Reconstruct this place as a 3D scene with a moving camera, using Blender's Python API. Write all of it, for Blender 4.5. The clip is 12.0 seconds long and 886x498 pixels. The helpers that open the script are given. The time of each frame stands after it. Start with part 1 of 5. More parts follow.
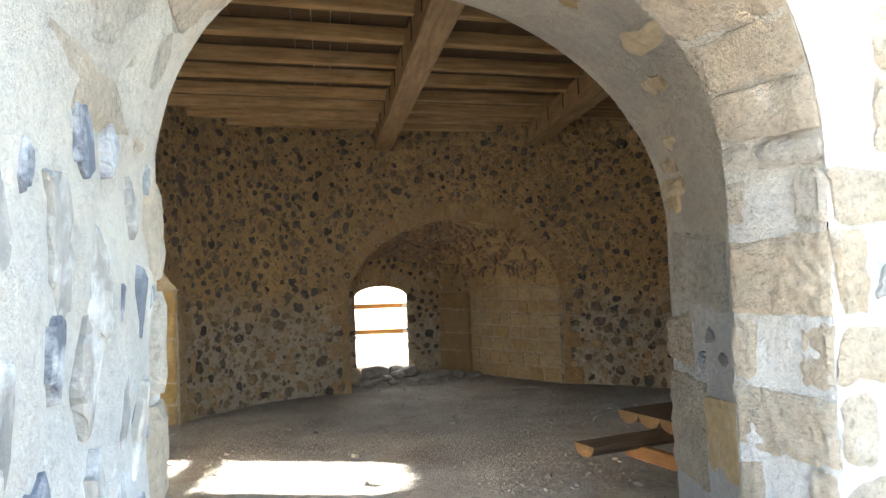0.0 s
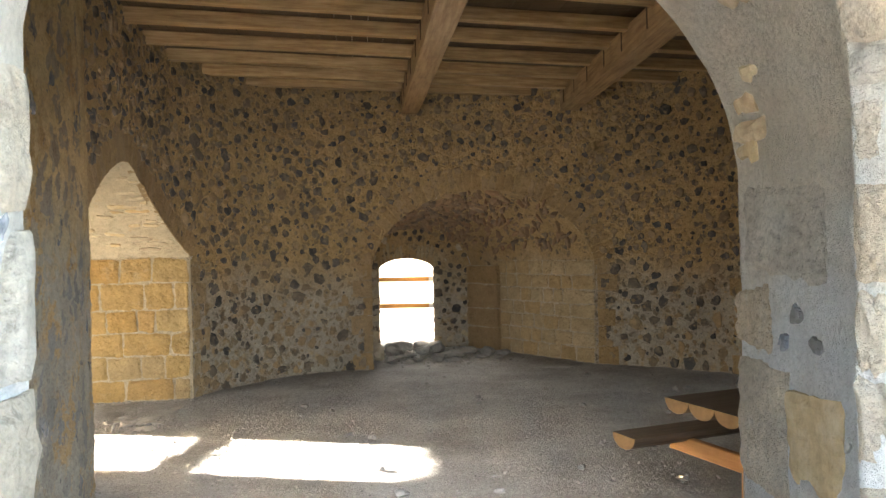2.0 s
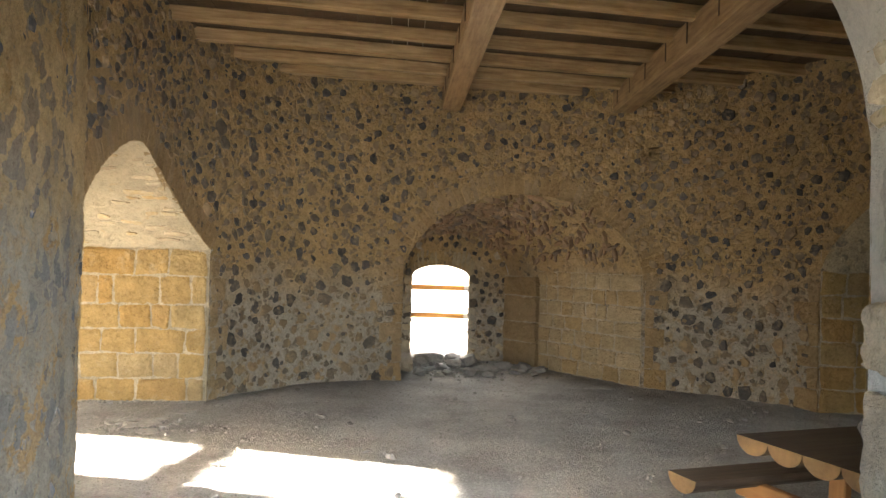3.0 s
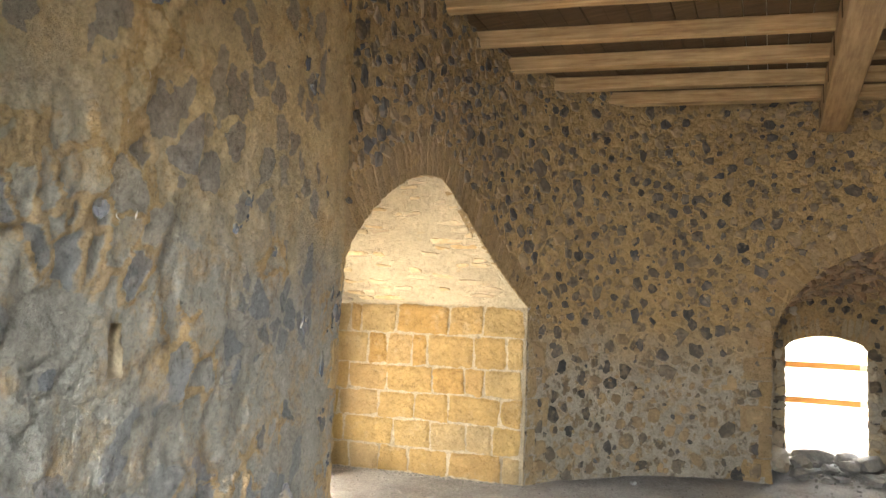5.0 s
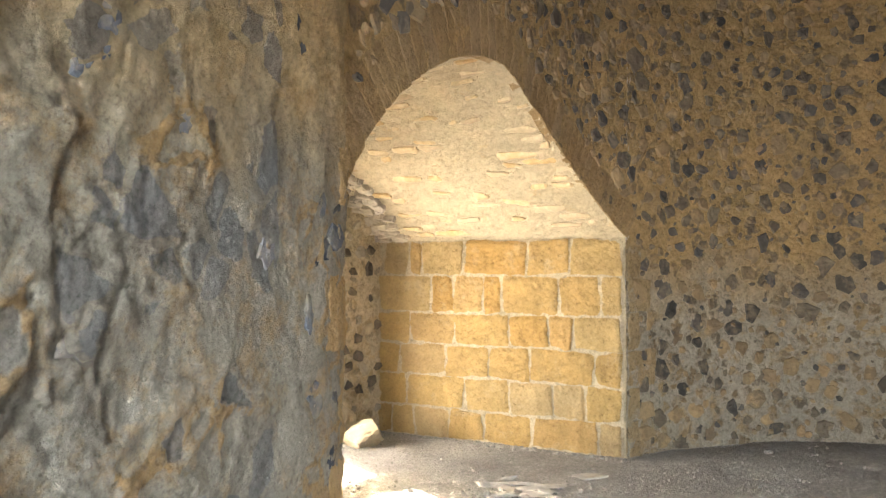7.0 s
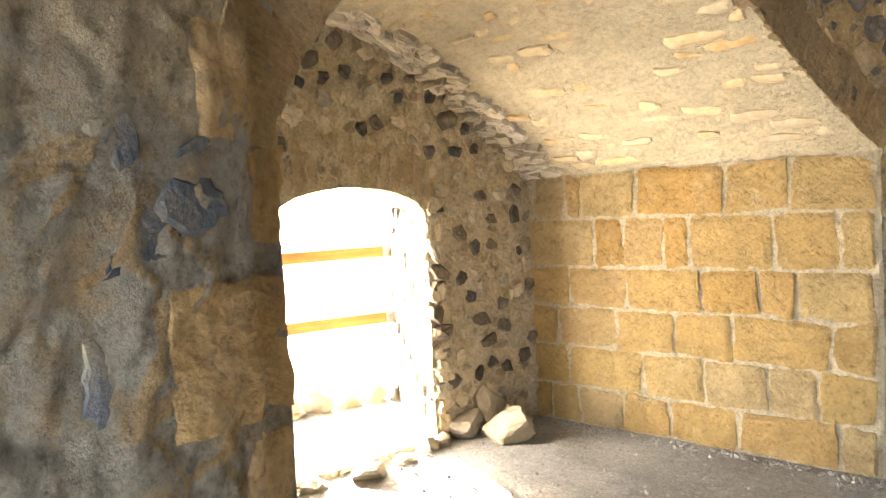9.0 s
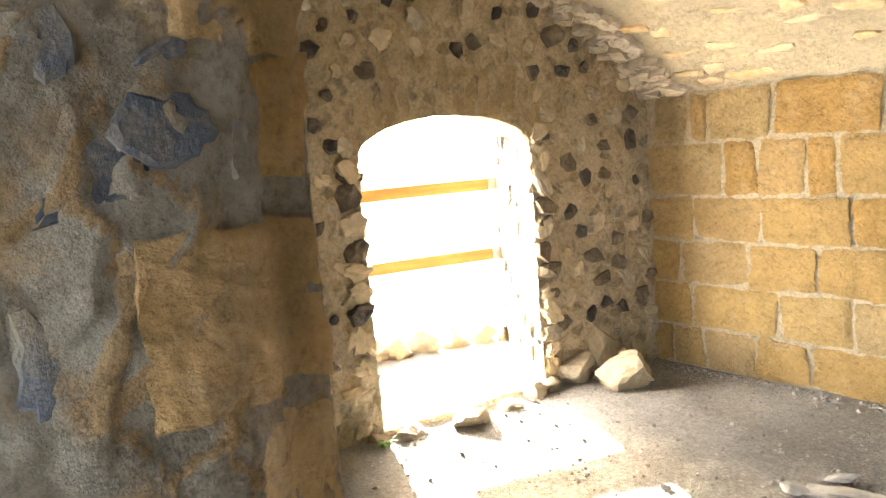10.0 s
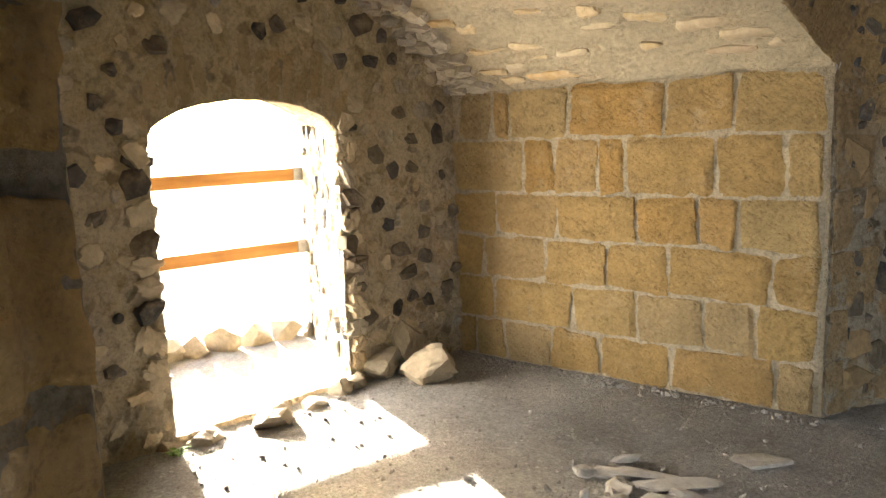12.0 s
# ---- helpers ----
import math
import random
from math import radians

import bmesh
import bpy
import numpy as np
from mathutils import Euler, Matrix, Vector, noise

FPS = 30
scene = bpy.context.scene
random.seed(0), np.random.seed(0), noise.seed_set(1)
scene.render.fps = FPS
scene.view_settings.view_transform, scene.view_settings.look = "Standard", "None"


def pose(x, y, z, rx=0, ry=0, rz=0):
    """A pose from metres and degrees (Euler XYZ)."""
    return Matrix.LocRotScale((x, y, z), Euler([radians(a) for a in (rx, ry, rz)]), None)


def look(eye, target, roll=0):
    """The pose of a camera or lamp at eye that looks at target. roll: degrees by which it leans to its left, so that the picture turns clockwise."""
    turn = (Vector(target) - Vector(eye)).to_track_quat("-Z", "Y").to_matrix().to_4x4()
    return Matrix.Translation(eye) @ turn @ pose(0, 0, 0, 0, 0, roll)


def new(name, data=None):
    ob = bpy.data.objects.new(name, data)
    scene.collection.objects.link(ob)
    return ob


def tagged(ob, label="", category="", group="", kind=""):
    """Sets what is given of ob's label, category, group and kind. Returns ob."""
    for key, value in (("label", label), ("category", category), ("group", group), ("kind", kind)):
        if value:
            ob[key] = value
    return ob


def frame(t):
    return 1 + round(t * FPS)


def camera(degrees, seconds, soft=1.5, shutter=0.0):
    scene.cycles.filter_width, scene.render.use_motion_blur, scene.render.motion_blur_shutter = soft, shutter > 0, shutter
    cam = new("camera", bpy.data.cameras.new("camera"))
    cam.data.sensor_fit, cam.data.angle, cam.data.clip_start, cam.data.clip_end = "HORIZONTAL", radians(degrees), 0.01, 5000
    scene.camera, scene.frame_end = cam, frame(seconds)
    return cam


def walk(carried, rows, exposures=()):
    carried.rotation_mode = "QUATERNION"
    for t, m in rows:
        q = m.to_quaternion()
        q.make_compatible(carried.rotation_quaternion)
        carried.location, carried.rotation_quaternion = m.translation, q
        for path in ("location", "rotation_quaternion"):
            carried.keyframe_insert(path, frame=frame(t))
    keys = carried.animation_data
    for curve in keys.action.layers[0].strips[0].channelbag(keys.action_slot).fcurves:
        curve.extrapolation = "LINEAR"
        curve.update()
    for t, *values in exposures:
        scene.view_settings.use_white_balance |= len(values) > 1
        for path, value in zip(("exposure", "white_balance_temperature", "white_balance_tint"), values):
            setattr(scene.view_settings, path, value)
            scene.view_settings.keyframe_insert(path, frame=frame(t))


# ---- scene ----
cam = camera(60.9, 12.0)
PATH = [
    (0, (0.044, 0.001, 1.615), (0.031, 2.0, 1.669), -2.1),
    (0.5, (0.043, 0.02, 1.613), (0.025, 2.019, 1.662), -2.3),
    (1, (0.029, 0.117, 1.595), (0.005, 2.116, 1.606), -3.1),
    (1.5, (0.042, 0.266, 1.579), (0.017, 2.265, 1.572), -1.9),
    (2, (0.076, 0.544, 1.556), (-0.022, 2.541, 1.549), -1.2),
    (2.5, (0.067, 0.859, 1.502), (-0.089, 2.853, 1.498), 0.9),
    (2.7, (0.072, 0.979, 1.485), (-0.092, 2.973, 1.483), 1.3),
    (4.3, (0.044, 2.003, 1.375), (-0.731, 3.825, 1.662), 0.5),
    (4.5, (0.025, 2.149, 1.354), (-0.871, 3.916, 1.632), 0.6),
    (5, (-0.082, 2.494, 1.319), (-1.161, 4.166, 1.521), 2.4),
    (5.5, (-0.226, 2.814, 1.314), (-1.326, 4.476, 1.475), 2.9),
    (6, (-0.337, 3.093, 1.315), (-1.497, 4.714, 1.469), 3.1),
    (6.5, (-0.531, 3.324, 1.274), (-1.675, 4.962, 1.371), 0.5),
    (7, (-0.673, 3.621, 1.246), (-1.945, 5.163, 1.312), 0.2),
    (7.2, (-0.741, 3.749, 1.252), (-2.071, 5.242, 1.315), 1.2),
    (8.8, (-1.184, 4.809, 1.339), (-2.82, 5.955, 1.243), -2.5),
    (9, (-1.268, 4.881, 1.335), (-2.932, 5.986, 1.229), -2.9),
    (9.5, (-1.395, 5.003, 1.323), (-3.122, 5.998, 1.161), -4.2),
    (10, (-1.487, 5.117, 1.311), (-3.298, 5.926, 1.049), -4.7),
    (10.5, (-1.539, 5.135, 1.301), (-3.324, 5.992, 1.023), -3.8),
    (11, (-1.569, 5.129, 1.299), (-3.327, 6.037, 1.012), -3.8),
    (11.5, (-1.558, 5.153, 1.3), (-3.219, 6.225, 0.996), -3.2),
    (12, (-1.557, 5.175, 1.294), (-3.101, 6.408, 0.986), -2.2),
]
walk(cam, [(t, look(eye, target, roll)) for t, eye, target, roll in PATH],
     exposures=[(0.0, 4.08), (1.5, 4.37), (2.7, 4.72), (4.5, 5.08), (5.5, 5.3), (7.0, 5.35), (9.5, 5.35), (10.5, 5.05), (11.3, 4.65), (12.0, 4.35)])

# ---- world, sun ----
SUN_WAY = Vector((1.0, -0.165, -0.278)).normalized()
world = bpy.data.worlds.new("world")
scene.world = world
world.use_nodes = True
wn = world.node_tree
sky = wn.nodes.new("ShaderNodeTexSky")
sky.sky_type = "NISHITA"
sky.sun_disc = False
sky.sun_elevation = radians(15.5)
sky.sun_rotation = math.atan2(-SUN_WAY.x, -SUN_WAY.y)
sky.dust_density = 3.0
sky.ozone_density = 0.6
bg = wn.nodes["Background"]
bg.inputs["Strength"].default_value = 0.14
wn.links.new(sky.outputs[0], bg.inputs[0])
sun_data = bpy.data.lights.new("sun", "SUN")
sun_data.energy, sun_data.angle, sun_data.color = 5.0, radians(0.5), (1.0, 0.93, 0.82)
sun = new("sun", sun_data)
sun.matrix_world = look((-30, 4, 9), Vector((-30, 4, 9)) + SUN_WAY)


def daylight(name, eye, target, width, height, watts, spread, colour=(0.97, 0.98, 1.0)):
    """An added area lamp for the sky and sunlit ground shining in through an opening."""
    d = bpy.data.lights.new(name, "AREA")
    d.shape, d.size, d.size_y, d.energy, d.color, d.spread = "RECTANGLE", width, height, watts, colour, radians(spread)
    new(name, d).matrix_world = look(eye, target)


daylight("daylight_entrance", (-0.24, 2.95, 1.35), (-0.62, 4.3, 0.6), 1.9, 1.9, 3.3, 110)
daylight("daylight_embrasure", (-6.3, 6.35, 0.90), (-4.3, 7.2, 1.0), 1.9, 1.5, 3.0, 140, (1.0, 0.92, 0.80))
# added fill lamp inside the doorway, turned to brighten the ashlar side wall
daylight("reveal_fill", (-5.2, 6.45, 0.72), (-4.7, 7.45, 0.76), 0.65, 1.15, 2.0, 110, (1.0, 0.91, 0.78))
daylight("daylight_far", (-1.75, 13.7, 0.95), (-0.3, 11.8, 0.7), 1.6, 1.5, 9.0, 120, (1.0, 0.92, 0.80))
daylight("daylight_side", (6.95, 8.82, 0.95), (5.0, 8.2, 0.25), 1.3, 1.5, 0.3, 170)


# ---- materials ----
def nodes_of(name, rough=0.9):
    m = bpy.data.materials.new(name)
    m.use_nodes = True
    t = m.node_tree
    b = t.nodes["Principled BSDF"]
    b.inputs["Roughness"].default_value = rough
    b.inputs["Specular IOR Level"].default_value = 0.25
    return m, t, b


def noise_tex(t, scale, detail=6, rough=0.6, coord=None, stretch=None):
    if coord is None:
        coord = t.nodes.new("ShaderNodeNewGeometry").outputs["Position"]
    if stretch:
        mp = t.nodes.new("ShaderNodeMapping")
        mp.inputs["Scale"].default_value = stretch
        t.links.new(coord, mp.inputs[0])
        coord = mp.outputs[0]
    n = t.nodes.new("ShaderNodeTexNoise")
    n.inputs["Scale"].default_value, n.inputs["Detail"].default_value, n.inputs["Roughness"].default_value = scale, detail, rough
    t.links.new(coord, n.inputs["Vector"])
    return n.outputs["Fac"]


def ramp(t, fac, stops):
    r = t.nodes.new("ShaderNodeValToRGB")
    e = r.color_ramp.elements
    while len(e) < len(stops):
        e.new(0.5)
    for k, (p, c) in zip(e, stops):
        k.position, k.color = p, (*c, 1) if len(c) == 3 else c
    t.links.new(fac, r.inputs[0])
    return r.outputs[0]


def mix(t, fac, a, b, mode="MIX"):
    m = t.nodes.new("ShaderNodeMix")
    m.data_type, m.blend_type = "RGBA", mode
    for value, slot in ((fac, 0), (a, 6), (b, 7)):
        if hasattr(value, "is_output"):
            t.links.new(value, m.inputs[slot])
        else:
            m.inputs[slot].default_value = value if slot == 0 else (*value, 1)
    return m.outputs[2]


def bump(t, b, *layers):
    last = None
    for fac, strength, dist in layers:
        n = t.nodes.new("ShaderNodeBump")
        n.inputs["Strength"].default_value, n.inputs["Distance"].default_value = strength, dist
        t.links.new(fac, n.inputs["Height"])
        if last:
            t.links.new(last, n.inputs["Normal"])
        last = n.outputs[0]
    t.links.new(last, b.inputs["Normal"])


def gray(v):
    return (v, v, v)


def mortar_material(name, low, high, level, stain, cells=None, stained=0.52, ledges=0.0, grain=0.75):
    """Lime plaster: one tone up to about level metres, another above it, with an uneven edge."""
    m, t, b = nodes_of(name, 0.95)
    geo = t.nodes.new("ShaderNodeNewGeometry").outputs["Position"]
    sep = t.nodes.new("ShaderNodeSeparateXYZ")
    t.links.new(geo, sep.inputs[0])
    wob = noise_tex(t, 1.6, 5, 0.6, geo)
    add = t.nodes.new("ShaderNodeMath")
    add.operation = "MULTIPLY_ADD"
    t.links.new(wob, add.inputs[0])
    add.inputs[1].default_value = 1.1
    t.links.new(sep.outputs[2], add.inputs[2])
    mr = t.nodes.new("ShaderNodeMapRange")
    t.links.new(add.outputs[0], mr.inputs[0])
    mr.inputs[1].default_value, mr.inputs[2].default_value = level + 0.3, level + 0.85
    c = mix(t, mr.outputs[0], low, high)
    big = ramp(t, noise_tex(t, 2.3, 8, 0.65, geo), [(0.35, gray(0.6)), (0.62, gray(1.0))])
    c = mix(t, 0.55, c, big, "MULTIPLY")
    st = ramp(t, noise_tex(t, 7.0, 6, 0.7, geo), [(stained, gray(0.0)), (stained + 0.16, gray(1.0))])
    c = mix(t, st, c, stain)
    # grain, and darker noise in the colour for tiny shadows the bumps lack
    fine = ramp(t, noise_tex(t, 58, 6, 0.78, geo), [(0.34, gray(0.5)), (0.50, gray(0.92)), (0.66, gray(1.1))])
    pit_shade = ramp(t, noise_tex(t, 21, 6, 0.75, geo), [(0.33, gray(0.52)), (0.46, gray(0.95)), (0.66, gray(1.08))])
    layers = [(noise_tex(t, 14, 8, 0.72, geo), 0.9, 0.045), (noise_tex(t, 38, 6, 0.75, geo), 0.85, 0.028), (noise_tex(t, 110, 4, 0.7, geo), 0.55, 0.006)]
    if ledges:
        layers.insert(0, (noise_tex(t, 1.0, 5, 0.6, geo, (2.2, 17, 17)), ledges, 0.05))
    if cells:
        # stones half hidden under the trowelled mortar
        scale, colours, share = cells
        warp = t.nodes.new("ShaderNodeTexNoise")
        warp.inputs["Scale"].default_value, warp.inputs["Detail"].default_value = 9, 4
        t.links.new(geo, warp.inputs["Vector"])
        off = t.nodes.new("ShaderNodeVectorMath")
        off.operation = "MULTIPLY_ADD"
        t.links.new(warp.outputs["Color"], off.inputs[0])
        off.inputs[1].default_value = (0.09, 0.09, 0.09)
        t.links.new(geo, off.inputs[2])
        v = t.nodes.new("ShaderNodeTexVoronoi")
        e = t.nodes.new("ShaderNodeTexVoronoi")
        e.feature = "DISTANCE_TO_EDGE"
        for tex in (v, e):
            tex.inputs["Scale"].default_value = scale
            t.links.new(off.outputs[0], tex.inputs["Vector"])
        sp = t.nodes.new("ShaderNodeSeparateColor")
        t.links.new(v.outputs["Color"], sp.inputs[0])
        n = len(colours)
        tone = ramp(t, sp.outputs[0], [((k + 0.5) / n, col) for k, col in enumerate(colours)])
        inner = ramp(t, e.outputs["Distance"], [(0.07, gray(0.0)), (0.16, gray(1.0))])
        some = ramp(t, sp.outputs[1], [(1 - share - 0.01, gray(0.0)), (1 - share + 0.01, gray(1.0))])
        patch = ramp(t, noise_tex(t, 11, 5, 0.7, geo), [(0.40, gray(0.0)), (0.55, gray(1.0))])
        mask = mix(t, 1.0, mix(t, 1.0, inner, some, "MULTIPLY"), patch, "MULTIPLY")
        c = mix(t, mask, c, tone)
        layers.insert(0, (ramp(t, e.outputs["Distance"], [(0.0, gray(0.0)), (0.2, gray(1.0))]), 0.6, 0.02))
    c = mix(t, grain, mix(t, grain, c, fine, "MULTIPLY"), pit_shade, "MULTIPLY")
    t.links.new(c, b.inputs["Base Color"])
    bump(t, b, *layers)
    return m


def smeared_material(name, low, high, level, ochre, colours):
    """Grey mortar below, yellow above, with bare stones and ochre ridges where the wall's skin marks them."""
    m, t, b = nodes_of(name, 0.93)
    geo = t.nodes.new("ShaderNodeNewGeometry").outputs["Position"]
    at = t.nodes.new("ShaderNodeAttribute")
    at.attribute_name = "skin"
    part_of = t.nodes.new("ShaderNodeSeparateColor")
    t.links.new(at.outputs["Color"], part_of.inputs[0])
    sep = t.nodes.new("ShaderNodeSeparateXYZ")
    t.links.new(geo, sep.inputs[0])

    def ragged(value, *waves):
        for scale, amount in waves:
            n = t.nodes.new("ShaderNodeMath")
            n.operation = "MULTIPLY_ADD"
            t.links.new(noise_tex(t, scale, 6, 0.7, geo), n.inputs[0])
            n.inputs[1].default_value = amount
            t.links.new(value, n.inputs[2])
            value = n.outputs[0]
        return value

    height = t.nodes.new("ShaderNodeMapRange")
    t.links.new(ragged(sep.outputs[2], (1.4, 1.5)), height.inputs[0])
    height.inputs[1].default_value, height.inputs[2].default_value = level + 0.45, level + 1.05
    c = mix(t, height.outputs[0], low, high)
    big = ramp(t, noise_tex(t, 3.2, 8, 0.68, geo), [(0.36, gray(0.66)), (0.62, gray(1.1))])
    c = mix(t, 0.7, c, big, "MULTIPLY")
    warm = ramp(t, noise_tex(t, 6.5, 7, 0.72, geo), [(0.50, gray(0.0)), (0.66, gray(0.6))])
    c = mix(t, warm, c, ochre)
    stone = ramp(t, ragged(part_of.outputs[0], (13, 0.9), (48, 0.35)), [(0.0, gray(0.0)), (1.0, gray(1.0))])
    bare = ramp(t, stone, [(0.93, gray(0.0)), (0.99, gray(0.9))])
    n = len(colours)
    c = mix(t, bare, c, mix(t, 0.35, ramp(t, part_of.outputs[1], [((k + 0.5) / n, col) for k, col in enumerate(colours)]), c))
    ridge = ramp(t, ragged(part_of.outputs[2], (17, 0.7), (60, 0.25)), [(0.68, gray(0.0)), (0.99, gray(0.65))])
    c = mix(t, ridge, c, ochre)
    # grain deepened in the colour to imitate small shadows over rough mortar
    fine = ramp(t, noise_tex(t, 64, 6, 0.8, geo), [(0.34, gray(0.5)), (0.5, gray(0.95)), (0.66, gray(1.12))])
    pit_shade = ramp(t, noise_tex(t, 24, 7, 0.78, geo), [(0.34, gray(0.42)), (0.46, gray(0.97)), (0.66, gray(1.1))])
    c = mix(t, 0.6, mix(t, 0.75, c, fine, "MULTIPLY"), pit_shade, "MULTIPLY")
    t.links.new(c, b.inputs["Base Color"])
    bump(t, b, (noise_tex(t, 12, 8, 0.72, geo), 0.8, 0.05), (noise_tex(t, 30, 7, 0.78, geo), 1.0, 0.035), (ridge, 0.6, 0.012), (noise_tex(t, 90, 5, 0.75, geo), 0.8, 0.010))
    return m


def stone_material(name, colours, rough=0.85, grain=30, wear=(0.5, 0.47, 0.42), dust=0.35):
    m, t, b = nodes_of(name, rough)
    geo = t.nodes.new("ShaderNodeNewGeometry")
    info = t.nodes.new("ShaderNodeObjectInfo")
    pick = t.nodes.new("ShaderNodeMath")
    pick.operation = "ADD"
    t.links.new(info.outputs["Random"], pick.inputs[0])
    t.links.new(geo.outputs["Random Per Island"], pick.inputs[1])
    fr = t.nodes.new("ShaderNodeMath")
    fr.operation = "FRACT"
    t.links.new(pick.outputs[0], fr.inputs[0])
    n = len(colours)
    c = ramp(t, fr.outputs[0], [((k + 0.5) / n, col) for k, col in enumerate(colours)])
    g = ramp(t, noise_tex(t, grain, 6, 0.7, geo.outputs["Position"]), [(0.3, gray(0.55)), (0.7, gray(1.0))])
    c = mix(t, 0.7, c, g, "MULTIPLY")
    d = ramp(t, noise_tex(t, 9, 7, 0.7, geo.outputs["Position"]), [(0.48, gray(0.0)), (0.72, gray(dust * 2))])
    c = mix(t, d, c, wear)
    t.links.new(c, b.inputs["Base Color"])
    bump(t, b, (noise_tex(t, 22, 8, 0.7, geo.outputs["Position"]), 0.6, 0.02), (noise_tex(t, 110, 4, 0.6, geo.outputs["Position"]), 0.4, 0.005))
    return m


def tooled_material(name, colours, wear):
    """Ashlar with slanting chisel marks."""
    m, t, b = nodes_of(name, 0.92)
    geo = t.nodes.new("ShaderNodeNewGeometry")
    info = t.nodes.new("ShaderNodeObjectInfo")
    n = len(colours)
    c = ramp(t, info.outputs["Random"], [((k + 0.5) / n, col) for k, col in enumerate(colours)])
    blotch = ramp(t, noise_tex(t, 4.5, 7, 0.65, geo.outputs["Position"]), [(0.32, gray(0.62)), (0.66, gray(1.05))])
    c = mix(t, 0.7, c, blotch, "MULTIPLY")
    lime = ramp(t, noise_tex(t, 6.5, 8, 0.7, geo.outputs["Position"]), [(0.55, gray(0.0)), (0.75, gray(0.8))])
    c = mix(t, lime, c, wear)
    g = ramp(t, noise_tex(t, 60, 5, 0.75, geo.outputs["Position"]), [(0.3, gray(0.7)), (0.65, gray(1.0))])
    c = mix(t, 0.65, c, g, "MULTIPLY")
    # dark specks in the colour stand in for shaded hollows of the stone
    pit_shade = ramp(t, noise_tex(t, 30, 7, 0.8, geo.outputs["Position"]), [(0.34, gray(0.5)), (0.45, gray(0.97)), (0.66, gray(1.1))])
    c = mix(t, 0.6, c, pit_shade, "MULTIPLY")
    t.links.new(c, b.inputs["Base Color"])
    mp = t.nodes.new("ShaderNodeMapping")
    mp.inputs["Rotation"].default_value = (radians(35), radians(-30), 0)
    t.links.new(geo.outputs["Position"], mp.inputs[0])
    tool = noise_tex(t, 18, 3, 0.6, mp.outputs[0], (1, 1, 5))
    bump(t, b, (tool, 0.85, 0.028), (noise_tex(t, 12, 8, 0.8, geo.outputs["Position"]), 1.0, 0.05), (noise_tex(t, 80, 5, 0.7, geo.outputs["Position"]), 0.5, 0.006))
    return m


def wood_material(name, dark, light, rough=0.65, stretch=(1, 14, 14), scale=2.2):
    m, t, b = nodes_of(name, rough)
    co = t.nodes.new("ShaderNodeTexCoord").outputs["Object"]
    info = t.nodes.new("ShaderNodeObjectInfo")
    off = t.nodes.new("ShaderNodeVectorMath")
    off.operation = "ADD"
    sc = t.nodes.new("ShaderNodeMath")
    sc.operation = "MULTIPLY"
    sc.inputs[1].default_value = 40
    t.links.new(info.outputs["Random"], sc.inputs[0])
    t.links.new(co, off.inputs[0])
    t.links.new(sc.outputs[0], off.inputs[1])
    g = noise_tex(t, scale, 8, 0.65, off.outputs[0], stretch)
    c = ramp(t, g, [(0.3, dark), (0.7, light)])
    kn = ramp(t, noise_tex(t, 3.0, 4, 0.6, off.outputs[0], (1, 2, 2)), [(0.35, gray(0.65)), (0.6, gray(1.0))])
    c = mix(t, 0.7, c, kn, "MULTIPLY")
    t.links.new(c, b.inputs["Base Color"])
    bump(t, b, (g, 0.35, 0.01))
    return m


MAT_WALL = mortar_material("lime_mortar", (0.50, 0.44, 0.35), (0.55, 0.38, 0.18), 1.15, (0.46, 0.33, 0.175), (9.5, [(0.16, 0.13, 0.095), (0.28, 0.205, 0.12), (0.22, 0.18, 0.13), (0.36, 0.26, 0.14)], 0.5))
MAT_NEAR = smeared_material("smeared_rubble", (0.315, 0.29, 0.24), (0.62, 0.455, 0.235), 1.75, (0.39, 0.245, 0.095), [(0.10, 0.115, 0.14), (0.19, 0.195, 0.20), (0.075, 0.09, 0.115), (0.25, 0.235, 0.205), (0.14, 0.155, 0.18)])
MAT_OCHRE = mortar_material("ochre_block", (0.45, 0.33, 0.185), (0.44, 0.31, 0.16), 1.2, (0.46, 0.41, 0.33))
MAT_NICHE = mortar_material("sandy_mortar", (0.68, 0.58, 0.42), (0.66, 0.55, 0.36), 1.2, (0.57, 0.44, 0.26), (11.0, [(0.36, 0.29, 0.19), (0.44, 0.35, 0.22), (0.27, 0.24, 0.19), (0.48, 0.38, 0.23)], 0.6))
MAT_VAULT = mortar_material("vault_plaster", (0.68, 0.575, 0.39), (0.68, 0.575, 0.39), 1.2, (0.58, 0.43, 0.235), stained=0.6, ledges=1.0, grain=0.45)
MAT_WHITE = mortar_material("whitewash", (0.84, 0.84, 0.84), (0.78, 0.73, 0.65), 1.5, (0.70, 0.65, 0.56), stained=0.62, grain=0.3)
MAT_PASSAGE = mortar_material("tan_plaster", (0.80, 0.80, 0.80), (0.74, 0.67, 0.56), 1.5, (0.68, 0.60, 0.48), stained=0.62, grain=0.3)
MAT_BASALT = stone_material("basalt", [(0.050, 0.048, 0.046), (0.11, 0.10, 0.09), (0.068, 0.068, 0.07), (0.17, 0.14, 0.10), (0.058, 0.055, 0.052), (0.14, 0.115, 0.085)], wear=(0.34, 0.27, 0.18))
MAT_LIME = stone_material("limestone", [(0.56, 0.42, 0.23), (0.60, 0.49, 0.32), (0.54, 0.37, 0.17), (0.58, 0.48, 0.32), (0.46, 0.355, 0.23)], wear=(0.60, 0.50, 0.34), dust=0.5)
